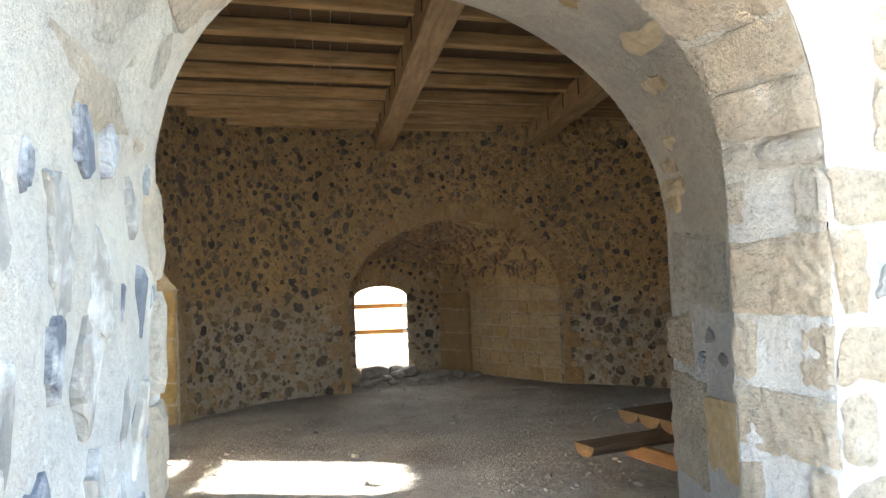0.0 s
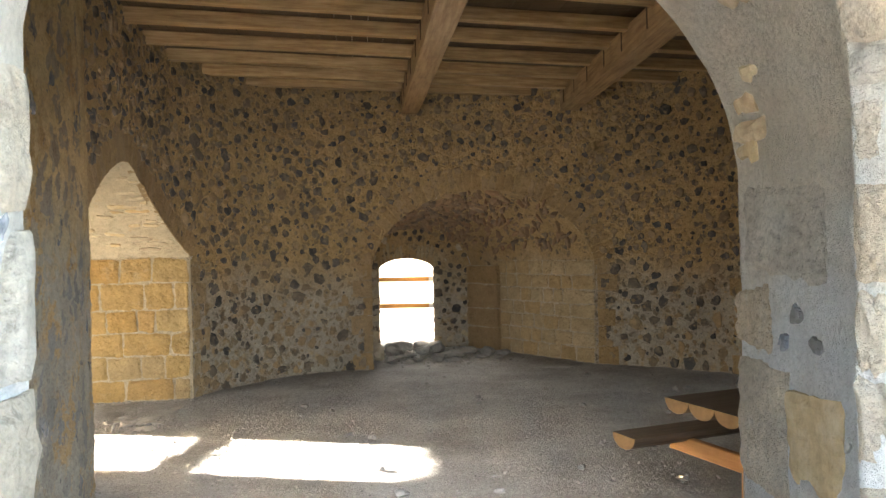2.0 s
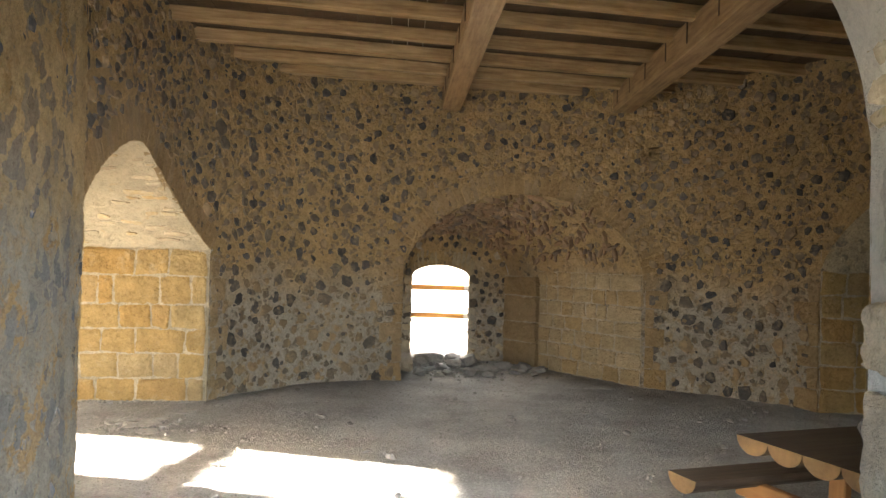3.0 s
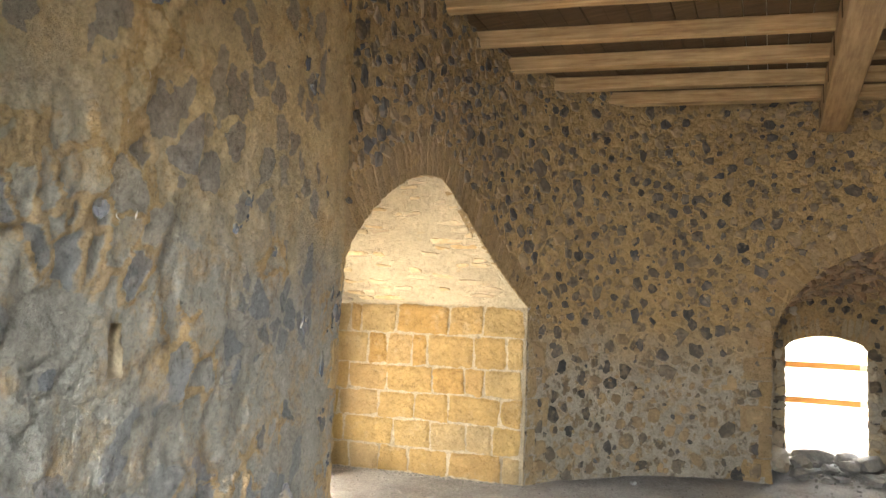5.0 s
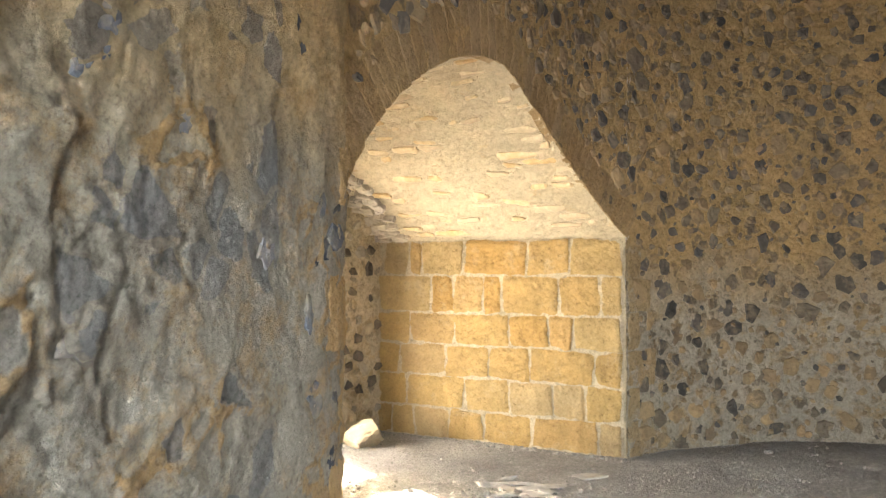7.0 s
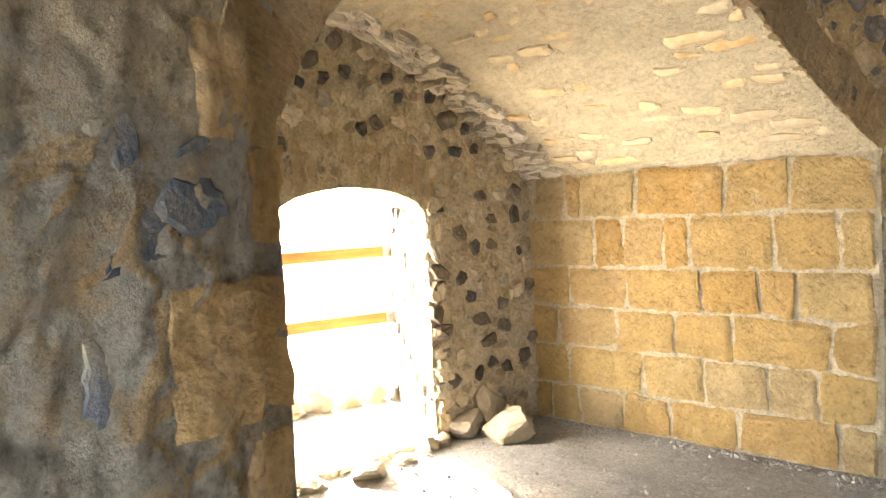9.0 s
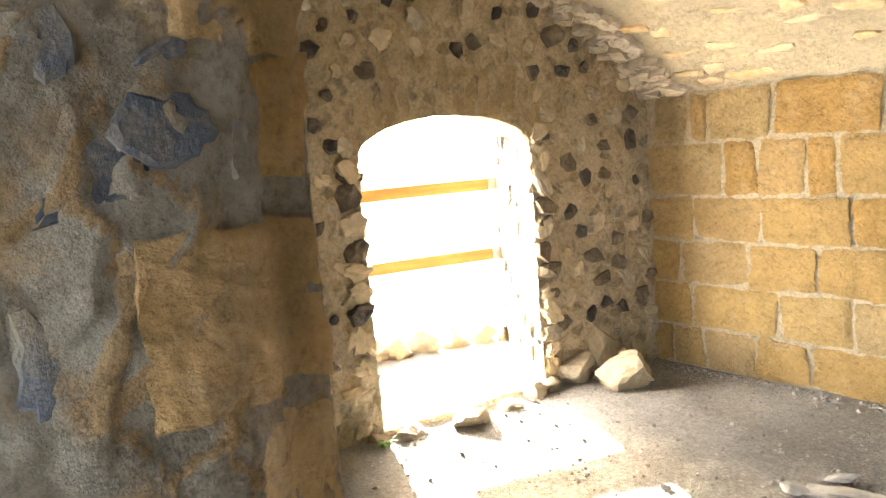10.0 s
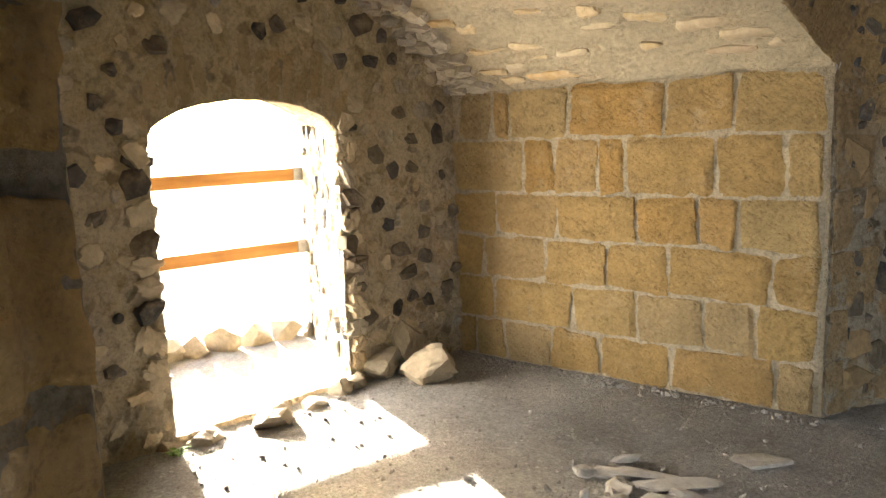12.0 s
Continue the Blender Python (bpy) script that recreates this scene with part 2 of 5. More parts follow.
MAT_BLOCK = tooled_material("sandstone_ashlar", [(0.51, 0.345, 0.14), (0.53, 0.39, 0.185), (0.51, 0.31, 0.10), (0.52, 0.39, 0.21), (0.54, 0.375, 0.15)], (0.55, 0.43, 0.26))
MAT_FARBLOCK = tooled_material("pale_sandstone_ashlar", [(0.56, 0.43, 0.25), (0.60, 0.47, 0.29), (0.54, 0.39, 0.20)], (0.62, 0.52, 0.36))
MAT_QUOIN = tooled_material("pale_ashlar", [(0.72, 0.62, 0.49), (0.74, 0.65, 0.53), (0.70, 0.58, 0.43), (0.72, 0.66, 0.57)], (0.78, 0.75, 0.69))
MAT_JOINT = mortar_material("joint_mortar", (0.60, 0.51, 0.37), (0.58, 0.485, 0.33), 1.2, (0.54, 0.42, 0.26), stained=0.56)
MAT_BEAM = wood_material("beam_wood", (0.22, 0.13, 0.06), (0.44, 0.30, 0.155))
MAT_JOIST = wood_material("joist_wood", (0.26, 0.15, 0.065), (0.56, 0.39, 0.20))
# the shade between the joists is put into the boards' dark colour
MAT_BOARD_SHADED = wood_material("shaded_board_wood", (0.055, 0.034, 0.017), (0.12, 0.075, 0.038))


def ground_material():
    m, t, b = nodes_of("dusty_earth", 0.95)
    geo = t.nodes.new("ShaderNodeNewGeometry").outputs["Position"]
    c = ramp(t, noise_tex(t, 1.3, 9, 0.65, geo), [(0.3, (0.31, 0.29, 0.265)), (0.5, (0.45, 0.43, 0.405)), (0.72, (0.60, 0.58, 0.55))])
    f = ramp(t, noise_tex(t, 26, 8, 0.75, geo), [(0.3, gray(0.62)), (0.68, gray(1.08))])
    c = mix(t, 0.85, c, f, "MULTIPLY")
    grit = ramp(t, noise_tex(t, 75, 6, 0.8, geo), [(0.36, gray(0.52)), (0.5, gray(0.95)), (0.66, gray(1.25))])
    c = mix(t, 0.8, c, grit, "MULTIPLY")
    # ground outside the tower, its tone set for the light it bounces in
    off = t.nodes.new("ShaderNodeVectorMath")
    off.operation = "DISTANCE"
    t.links.new(geo, off.inputs[0])
    off.inputs[1].default_value = (0.4, 6.9, 0)
    out = t.nodes.new("ShaderNodeMapRange")
    t.links.new(off.outputs["Value"], out.inputs[0])
    out.inputs[1].default_value, out.inputs[2].default_value = 6.0, 6.8
    c = mix(t, out.outputs[0], c, ramp(t, noise_tex(t, 0.8, 6, 0.6, geo), [(0.3, (0.32, 0.285, 0.235)), (0.7, (0.42, 0.385, 0.32))]))
    # unseen ground in front of the entrance, made pale to bounce light onto its jambs
    where = t.nodes.new("ShaderNodeSeparateXYZ")
    t.links.new(geo, where.inputs[0])
    path = t.nodes.new("ShaderNodeMapRange")
    t.links.new(where.outputs[1], path.inputs[0])
    path.inputs[1].default_value, path.inputs[2].default_value = 1.6, 0.6
    c = mix(t, path.outputs[0], c, ramp(t, noise_tex(t, 2.0, 6, 0.6, geo), [(0.3, (0.58, 0.53, 0.46)), (0.7, (0.70, 0.65, 0.57))]))
    v = t.nodes.new("ShaderNodeTexVoronoi")
    v.inputs["Scale"].default_value = 34
    t.links.new(geo, v.inputs["Vector"])
    pebble = ramp(t, v.outputs["Distance"], [(0.12, gray(1.0)), (0.3, gray(0.0))])
    mask = ramp(t, noise_tex(t, 9, 4, 0.6, geo), [(0.5, gray(0.0)), (0.6, gray(1.0))])
    pm = mix(t, 1.0, pebble, mask, "MULTIPLY")
    c = mix(t, pm, c, (0.60, 0.57, 0.52))
    t.links.new(c, b.inputs["Base Color"])
    bump(t, b, (noise_tex(t, 9, 9, 0.75, geo), 0.9, 0.05), (pm, 0.8, 0.016), (noise_tex(t, 50, 6, 0.78, geo), 1.0, 0.022))
    return m


MAT_GROUND = ground_material()


# ---- building helpers ----
def part(name, bm, material, parent=None, label="", smooth=False):
    me = bpy.data.meshes.new(name)
    bm.to_mesh(me)
    bm.free()
    return part_mesh(name, me, material, parent, label, smooth)


def part_mesh(name, me, material, parent=None, label="", smooth=False):
    if not me.materials:
        me.materials.append(material)
    if smooth:
        me.polygons.foreach_set("use_smooth", [True] * len(me.polygons))
    ob = new(name, me)
    if parent:
        ob.parent = parent
    if label:
        ob["label"] = label
    return ob


def mesh_from(name, verts, faces):
    me = bpy.data.meshes.new(name)
    me.from_pydata([tuple(v) for v in verts], [], faces)
    me.update()
    return me


def relief(p, amp):
    """Uneven hand-laid surface: swell, lumps and grit."""
    q = Vector(p)
    lip = 1 - abs(noise.noise(Vector((q.x * 6.5, q.y * 6.5, q.z * 4.2)) + Vector((5, 1, 8))))
    return amp * 0.9 * lip ** 6 + amp * (1.1 * noise.noise(q * 1.7) + 0.9 * noise.noise(q * 5.5 + Vector((9, 2, 4))) + 0.55 * noise.noise(q * 15 + Vector((3, 7, 1))) + 0.3 * noise.noise(q * 34))


class Plan:
    """A wall's foot line, smooth through a few corners; u runs along it in metres."""

    def __init__(self, corners, smooth=True):
        c = [Vector(p) for p in corners]
        pts = []
        if smooth:
            c = [2 * c[0] - c[1]] + c + [2 * c[-1] - c[-2]]
            for a, b, d, e in zip(c, c[1:], c[2:], c[3:]):
                for k in range(24):
                    s = k / 24
                    pts.append(0.5 * (2 * b + (d - a) * s + (2 * a - 5 * b + 4 * d - e) * s * s + (3 * b - a - 3 * d + e) * s ** 3))
            pts.append(c[-2])
        else:
            pts = c
        self.p = np.array([(v.x, v.y) for v in pts])
        self.s = np.r_[0, np.cumsum(np.hypot(*np.diff(self.p, axis=0).T))]
        self.length = float(self.s[-1])

    def at(self, u):
        return Vector((float(np.interp(u, self.s, self.p[:, 0])), float(np.interp(u, self.s, self.p[:, 1]))))

    def normal(self, u):
        """To the right of the way along the plan."""
        d = self.at(min(u + 0.04, self.length)) - self.at(max(u - 0.04, 0))
        d.normalize()
        return Vector((d.y, -d.x))

    def nearest(self, x, y):
        return float(self.s[np.argmin(np.hypot(self.p[:, 0] - x, self.p[:, 1] - y))])


def lumps(p, amp):
    """Stones hidden under trowelled mortar: flat humps of uneven height with creases between."""
    q = Vector((p[0] * 7.6, p[1] * 7.6, p[2] * 6.6)) + 0.55 * noise.noise_vector(Vector(p) * 4.0) + 0.2 * noise.noise_vector(Vector(p) * 13)
    dist, pts = noise.voronoi(q)
    edge = min(1.0, (dist[1] - dist[0]) / 0.2)
    tilt = (q - pts[0]).dot(noise.cell_vector(pts[0] * 5.1)) * 0.9
    big = 0.55 * edge ** 0.5 - 0.45 + (0.6 * noise.cell(pts[0] * 3.7) + tilt) * edge
    fold = 1 - abs(noise.noise(Vector((p[0] * 9, p[1] * 9, p[2] * 9)) + 0.6 * noise.noise_vector(Vector(p) * 11)))
    dist, pts = noise.voronoi(q * 2.3 + Vector((4, 9, 2)) + 0.3 * noise.noise_vector(Vector(p) * 21))
    chips = min(1.0, (dist[1] - dist[0]) / 0.25) * (0.5 + noise.cell(pts[0] * 6.1))
    amp *= min(1.0, max(0.34, math.hypot(p[0] + 2.5, p[1] - 5.3) / 1.2))
    grit = 0.006 * noise.noise(Vector(p) * 27) + 0.006 * noise.noise(Vector(p) * 58 + Vector((7, 1, 3)))
    return grit + amp * (big + 0.15 * fold ** 8 + 0.45 * chips - 0.2 + 0.25 * noise.noise(Vector(p) * 30) + 0.25 * noise.noise(Vector(p) * 62))


def skin(p, amp):
    """Rubble smeared over with mortar: flat tilted stone faces, steps between them and ridges of squeezed mortar.
    Gives the height, how bare the stone is, its tone and the ridge."""
    v = Vector(p)
    q = Vector((p[0] * 7.8, p[1] * 7.8, p[2] * 6.6)) + 0.5 * noise.noise_vector(v * 3.1) + 0.2 * noise.noise_vector(v * 9) + 0.12 * noise.noise_vector(v * 26)
    dist, pts = noise.voronoi(q)
    edge = dist[1] - dist[0]
    tone, bare = noise.cell(pts[0] * 3.7), noise.cell(pts[0] * 8.3 + Vector((2, 5, 1)))
    tone, bare = tone % 1.0, bare % 1.0
    tilt = (q - pts[0]).dot(noise.cell_vector(pts[0] * 5.1) - Vector((0.5, 0.5, 0.5)))
    face = (tone - 0.4) * 1.1 + 1.3 * tilt
    patch = 0.5 + 0.5 * noise.noise(v * 2.6 + Vector((4, 4, 1)))
    ridge = max(0.0, 1 - abs(edge - 0.05) / 0.09) * min(1.0, max(0.0, (patch - 0.5) * 6))
    gap = max(0.0, 1 - edge / 0.06) * min(1.0, max(0.0, (0.5 - patch) * 6))
    near = min(1.0, max(0.4, math.hypot(p[0] + 2.55, p[1] - 5.35) / 1.2))
    h = amp * near * (face * min(1.0, edge / 0.05) + 0.9 * ridge - 1.0 * gap)
    h += 0.006 * noise.noise(v * 19) + 0.006 * noise.noise(v * 37 + Vector((7, 1, 3))) + 0.0035 * noise.noise(v * 80)
    return h, (0.95 * min(1.0, edge / 0.34) if bare > 0.54 and near > 0.47 else 0.0), tone, ridge


def sheet(name, plan, u0, u1, top, openings, step, amp, material, kind="structure", label="", category="", bottom=-0.05, lump=0.0, skinned=False):
    """A wall's face over a plan, with arched openings: (u0, u1, head(u), sill)."""
    cuts = sorted({u0, u1} | {v for o in openings for v in o[:2] if u0 < v < u1})
    rows = int(3.6 / step)
    verts, faces, marks = [], [], []
    for a, b in zip(cuts, cuts[1:]):
        mid = (a + b) / 2
        inside = [o for o in openings if o[0] < mid < o[1]]
        n = max(2, int((b - a) / step))
        bands = [(lambda u: bottom, top)]
        if inside:
            o = inside[0]
            bands = [(o[2], top)]
            if o[3] > bottom:
                bands.append((lambda u: bottom, lambda u, o=o: o[3]))
        for lo, hi in bands:
            base = len(verts)
            r = max(2, int(rows * (hi(mid) - lo(mid)) / 3.6))
            for i in range(n + 1):
                u = a + (b - a) * i / n
                p, nn = plan.at(u), plan.normal(u)
                uu = min(max(u, a + 1e-4), b - 1e-4)
                for j in range(r + 1):
                    z = lo(uu) + (hi(uu) - lo(uu)) * j / r
                    d = relief((p.x, p.y, z), amp)
                    if skinned:
                        h, *mark = skin((p.x, p.y, z), lump)
                        d += h
                        marks += (*mark, 1.0)
                    elif lump:
                        d += lumps((p.x, p.y, z), lump)
                    verts.append((p.x + nn.x * d, p.y + nn.y * d, z))
            for i in range(n):
                for j in range(r):
                    k = base + i * (r + 1) + j
                    faces.append((k, k + r + 1, k + r + 2, k + 1))
    ob = part_mesh(name, mesh_from(name, verts, faces), material, smooth=True)
    if marks:
        ob.data.color_attributes.new("skin", "FLOAT_COLOR", "POINT").data.foreach_set("color", marks)
    return tagged(ob, label, category, kind=kind)


def tunnel(name, first, last, steps, amp, material, label="", category="", kind="structure", parent=None):
    """The faces of an arched passage between two outlines of equally many points."""
    verts, faces = [], []
    m = len(first)
    for i in range(steps + 1):
        s = i / steps
        for a, b in zip(first, last):
            p = Vector(a).lerp(Vector(b), s)
            d = amp * 2.0 * noise.noise_vector(p * 6) + amp * noise.noise_vector(p * 19)
            edge = 0.35 if i in (0, steps) else 1.0
            verts.append(p + d * edge)
    for i in range(steps):
        for j in range(m - 1):
            k = i * m + j
            faces.append((k, k + 1, k + m + 1, k + m))
    ob = part_mesh(name, mesh_from(name, verts, faces), material, parent, smooth=True)
    return tagged(ob, label, category, kind=kind)


def outline(plan, u0, u1, head, jamb=16, arch=40, foot=-0.05):
    """Up one jamb, over the arch and down the other."""
    pts = []
    a, b = plan.at(u0), plan.at(u1)
    h0, h1 = head(u0), head(u1)
    pts += [(a.x, a.y, foot + (h0 - foot) * k / jamb) for k in range(jamb)]
    for k in range(arch + 1):
        u = u0 + (u1 - u0) * (0.5 - 0.5 * math.cos(math.pi * k / arch))
        p = plan.at(u)
        pts.append((p.x, p.y, head(min(max(u, u0 + 1e-5), u1 - 1e-5))))
    pts += [(b.x, b.y, h1 + (foot - h1) * k / jamb) for k in range(1, jamb + 1)]
    return pts


def round_head(u0, u1, spring, rise, power=0.5):
    c, h = (u0 + u1) / 2, (u1 - u0) / 2
    return lambda u: spring + rise * max(0.0, 1 - min(1, abs(u - c) / h) ** 2) ** power


def pointed_head(u0, u1, spring, rise, peak):
    """A worn pointed arch: rounder on one flank, straighter on the other."""
    c = u0 + (u1 - u0) * peak
    def head(u):
        if u < c:
            r = min(1, (c - u) / (c - u0))
            return spring + rise * max(0.0, 1 - r * r) ** 0.78
        return spring + rise * (1 - min(1, (u - c) / (u1 - c)) ** 1.33)
    return head


# ---- the round room ----
CEIL = 3.66
ROOM = Plan([(-1.42, 2.45), (-1.84, 3.68), (-2.06, 4.3), (-2.24, 4.80), (-2.37, 5.13), (-2.47, 5.29), (-2.60, 5.405), (-2.75, 6.2), (-2.97, 7.2), (-3.04, 7.9), (-2.985, 8.42), (-2.80, 8.95), (-2.47, 9.45), (-1.9, 9.93),
             (-0.9, 10.25), (0.4, 10.42), (1.55, 10.33), (2.45, 9.92), (3.15, 9.25), (3.7, 8.3), (4.0, 7.0), (3.95, 5.6), (3.35, 4.2), (2.2, 3.45), (0.99, 3.25)])
L0, L1 = ROOM.nearest(-2.60, 5.405), ROOM.nearest(-2.985, 8.405)
B0, B1 = ROOM.nearest(-1.33, 10.13), ROOM.nearest(1.55, 10.33)
R0, R1 = ROOM.nearest(3.15, 9.25), ROOM.nearest(3.93, 7.3)
head_l = pointed_head(L0, L1, 1.5, 0.82, 0.465)
head_b = round_head(B0, B1, 1.27, 1.02, 0.58)
head_r = pointed_head(R0, R1, 1.45, 0.8, 0.5)
OPEN = [(L0, L1, head_l, -1), (B0, B1, head_b, -1), (R0, R1, head_r, -1)]


def putlog(x, y, z, w=0.09, h=0.10):
    """A small square hole left by a scaffold pole."""
    u = ROOM.nearest(x, y)
    return (u - w / 2, u + w / 2, (lambda v: z + h / 2), z - h / 2)


HOLES = [putlog(0.60, 10.38, 2.74), putlog(1.62, 10.3, 2.80, 0.12, 0.12), putlog(-0.38, 10.34, 2.75, 0.11, 0.07), putlog(-1.84, 3.68, 1.22, 0.06, 0.14)]
RUBBLE = "curved rubble wall of dark stones in rough sandy lime mortar"
W1, W2 = L1 + 0.02, B1 + 0.02
W0 = L0 - 0.0
SIDES = [("wall_entrance", 0.0, W0, 0.0105, 0.008, 0.015, MAT_NEAR), ("wall_west", W0, W1, 0.03, 0.013, 0.012, MAT_WALL),
         ("wall_north", W1, W2, 0.033, 0.013, 0.014, MAT_WALL), ("wall_east", W2, ROOM.length, 0.06, 0.015, 0.0, MAT_WALL)]
walls = [sheet(name, ROOM, a, b, lambda u: CEIL, [o for o in OPEN + HOLES if a <= o[0] < b], step, amp, mat, label=RUBBLE, category="wall", lump=lump, skinned=name == "wall_entrance")
         for name, a, b, step, amp, lump, mat in SIDES]
for k, (a, b, head, sill) in enumerate(HOLES):
    top = head(a)
    wall = next(w for w, s in zip(walls, SIDES) if s[1] < a < s[2])
    p, q = ROOM.at(a - 0.025), ROOM.at(b + 0.025)
    sill, top = sill - 0.02, top + 0.02
    n = ROOM.normal((a + b) / 2) * -0.25
    ring = [Vector((p.x, p.y, sill)), Vector((p.x, p.y, top)), Vector((q.x, q.y, top)), Vector((q.x, q.y, sill))]
    deep = [v + Vector((n.x, n.y, 0)) for v in ring]
    ring = [v + Vector((n.x, n.y, 0)) * 0.03 for v in ring]
    part_mesh("putlog_hole", mesh_from("putlog_hole", ring + deep, [(0, 1, 5, 4), (1, 2, 6, 5), (2, 3, 7, 6), (3, 0, 4, 7), (4, 5, 6, 7)]), MAT_WALL, wall, "small dark square hole")

# niche beside the entrance
NL_BACK = Plan([(-4.66, 5.45), (-4.92, 7.98)], False)
nl_head = pointed_head(0, NL_BACK.length, 1.5, 0.82, 0.465)
tunnel("wall_niche_vault", outline(ROOM, L0, L1, head_l), outline(NL_BACK, 0, NL_BACK.length, nl_head), 44, 0.010, MAT_VAULT,
       "plastered pointed vault and side walls of the embrasure", "wall")
WL0, WL1 = 0.74, 1.70
wl_head = round_head(WL0, WL1, 1.31, 0.16, 0.6)
wall_niche_back = sheet("wall_niche_back", NL_BACK, 0, NL_BACK.length, nl_head, [(WL0, WL1, wl_head, 0.03)], 0.025, 0.014, MAT_NICHE, lump=0.014,
                        label="rubble end wall of the embrasure around a doorway", category="wall")
WL_OUT = Plan([(-6.0, 6.2), (-6.05, 7.58)], False)
wl_out_head = round_head(0, WL_OUT.length, 1.42, 0.18, 0.6)
tunnel("wall_niche_reveal", outline(NL_BACK, WL0, WL1, wl_head), outline(WL_OUT, 0, WL_OUT.length, wl_out_head), 26, 0.016, MAT_NICHE,
       "rough stone reveal of the embrasure doorway", "wall")

# niche at the far side
NB_BACK = Plan([(-1.85, 12.1), (-0.08, 12.2)], False)
nb_head = round_head(0, NB_BACK.length, 1.25, 0.62, 0.58)
tunnel("wall_far_vault", outline(ROOM, B0, B1, head_b), outline(NB_BACK, 0, NB_BACK.length, nb_head), 40, 0.014, MAT_WALL,
       "rough vault and side walls of the far embrasure", "wall")
WB0, WB1 = 0.36, 1.20
wb_head = round_head(WB0, WB1, 1.22, 0.16, 0.6)
wall_far_back = sheet("wall_far_back", NB_BACK, 0, NB_BACK.length, nb_head, [(WB0, WB1, wb_head, 0.03)], 0.045, 0.016, MAT_WALL,
                      label="rubble end wall of the far embrasure around a doorway", category="wall")
WB_OUT = Plan([(-1.85, 13.4), (-0.68, 13.4)], False)
wb_out_head = round_head(0, WB_OUT.length, 1.4, 0.16, 0.6)
tunnel("wall_far_reveal", outline(NB_BACK, WB0, WB1, wb_head), outline(WB_OUT, 0, WB_OUT.length, wb_out_head), 20, 0.014, MAT_NICHE,
       "rough stone reveal of the far doorway", "wall")

# blind niche on the other side
NR_BACK = Plan([(4.75, 9.2), (5.7, 7.6)], False)
nr_head = pointed_head(0, NR_BACK.length, 1.45, 0.8, 0.5)
tunnel("wall_side_vault", outline(ROOM, R0, R1, head_r), outline(NR_BACK, 0, NR_BACK.length, nr_head), 24, 0.012, MAT_NICHE,
       "plastered vault and side walls of the third embrasure", "wall")
WR0, WR1 = 0.45, 1.35
wr_head = round_head(WR0, WR1, 1.3, 0.16, 0.6)
sheet("wall_side_back", NR_BACK, 0, NR_BACK.length, nr_head, [(WR0, WR1, wr_head, 0.03)], 0.1, 0.015, MAT_NICHE, label="rubble end wall of the third embrasure", category="wall")
WR_OUT = Plan([(6.42, 9.26), (6.85, 8.14)], False)
wr_out_head = round_head(0, WR_OUT.length, 1.42, 0.16, 0.6)
tunnel("wall_side_reveal", outline(NR_BACK, WR0, WR1, wr_head), outline(WR_OUT, 0, WR_OUT.length, wr_out_head), 10, 0.014, MAT_NICHE,
       "rough stone reveal of the third doorway", "wall")

# ---- the entrance ----
DOOR = Matrix(((0.9487, -0.316, 0, 0.13), (0.316, 0.9487, 0, 1.825), (0, 0, 1, 0), (0, 0, 0, 1)))


def door_outline(half_l, half_r, d_l, d_r, spring, rise, n=44, jamb=16):
    pts = [(-half_l, d_l, -0.05 + (spring + 0.05) * k / jamb) for k in range(jamb)]
    for k in range(n + 1):
        a = math.pi * k / n
        s = -math.cos(a)
        x = s * (half_l if s < 0 else half_r)
        pts.append((x, d_l + (d_r - d_l) * (s + 1) / 2, spring + rise * math.sin(a)))
    pts += [(half_r, d_r, spring + (-0.05 - spring) * k / jamb) for k in range(1, jamb + 1)]
    return [tuple(DOOR @ Vector(p)) for p in pts]


front = door_outline(0.84, 0.785, -0.95, -0.27, 1.84, 0.60)
ring = door_outline(0.742, 0.716, 0.0, 0.0, 1.84, 0.60)
back_ring = door_outline(0.84, 0.805, 0.08, 0.08, 1.83, 0.66)
rebate = door_outline(1.0, 1.03, 0.26, 0.26, 1.76, 0.84)
inner = door_outline(1.27, 1.268, 1.08, 1.08, 1.74, 0.97)
tunnel("wall_door_front", front, ring, 14, 0.012, MAT_WHITE, "whitewashed outer jambs and arch of the entrance", "wall")
tunnel("wall_door_ring", ring, back_ring, 4, 0.006, MAT_WHITE, "whitewashed arch ring of the entrance", "wall")
tunnel("wall_door_rebate", back_ring, rebate, 3, 0.004, MAT_WHITE, "rebate behind the entrance arch", "wall")
tunnel("wall_door_passage", rebate, inner, 20, 0.010, MAT_PASSAGE, "whitewashed splayed passage of the entrance", "wall")


def arch_wall(name, pts, grow, amp, label):
    """A face round an arch: from the arch's outline out to a frame."""
    verts, faces = [], []
    m = len(pts)
    rows = 16
    for i in range(rows + 1):
        s = i / rows
        for p in pts:
            v = DOOR.inverted() @ Vector(p)
            far = Vector((v.x * (1 + grow), v.y, v.z))
            far.z = v.z if v.z < 1.7 else 1.7 + (v.z - 1.7) * (1 + 2.6 * grow)
            w = DOOR @ v.lerp(far, s)
            n = DOOR.to_3x3() @ Vector((0, -1, 0))
            verts.append(w + n * relief(w, amp) * min(1, s * 6))
    for i in range(rows):
        for j in range(m - 1):
            k = i * m + j
            faces.append((k, k + 1, k + m + 1, k + m))
    ob = part_mesh(name, mesh_from(name, verts, faces), MAT_WHITE, smooth=True)
    return tagged(ob, label, "wall", kind="structure")


arch_wall("wall_outer_face", front, 1.6, 0.014, "whitewashed rubble outer face round the entrance")
arch_wall("wall_inner_face", inner, 0.75, 0.012, "rubble inner face round the entrance")

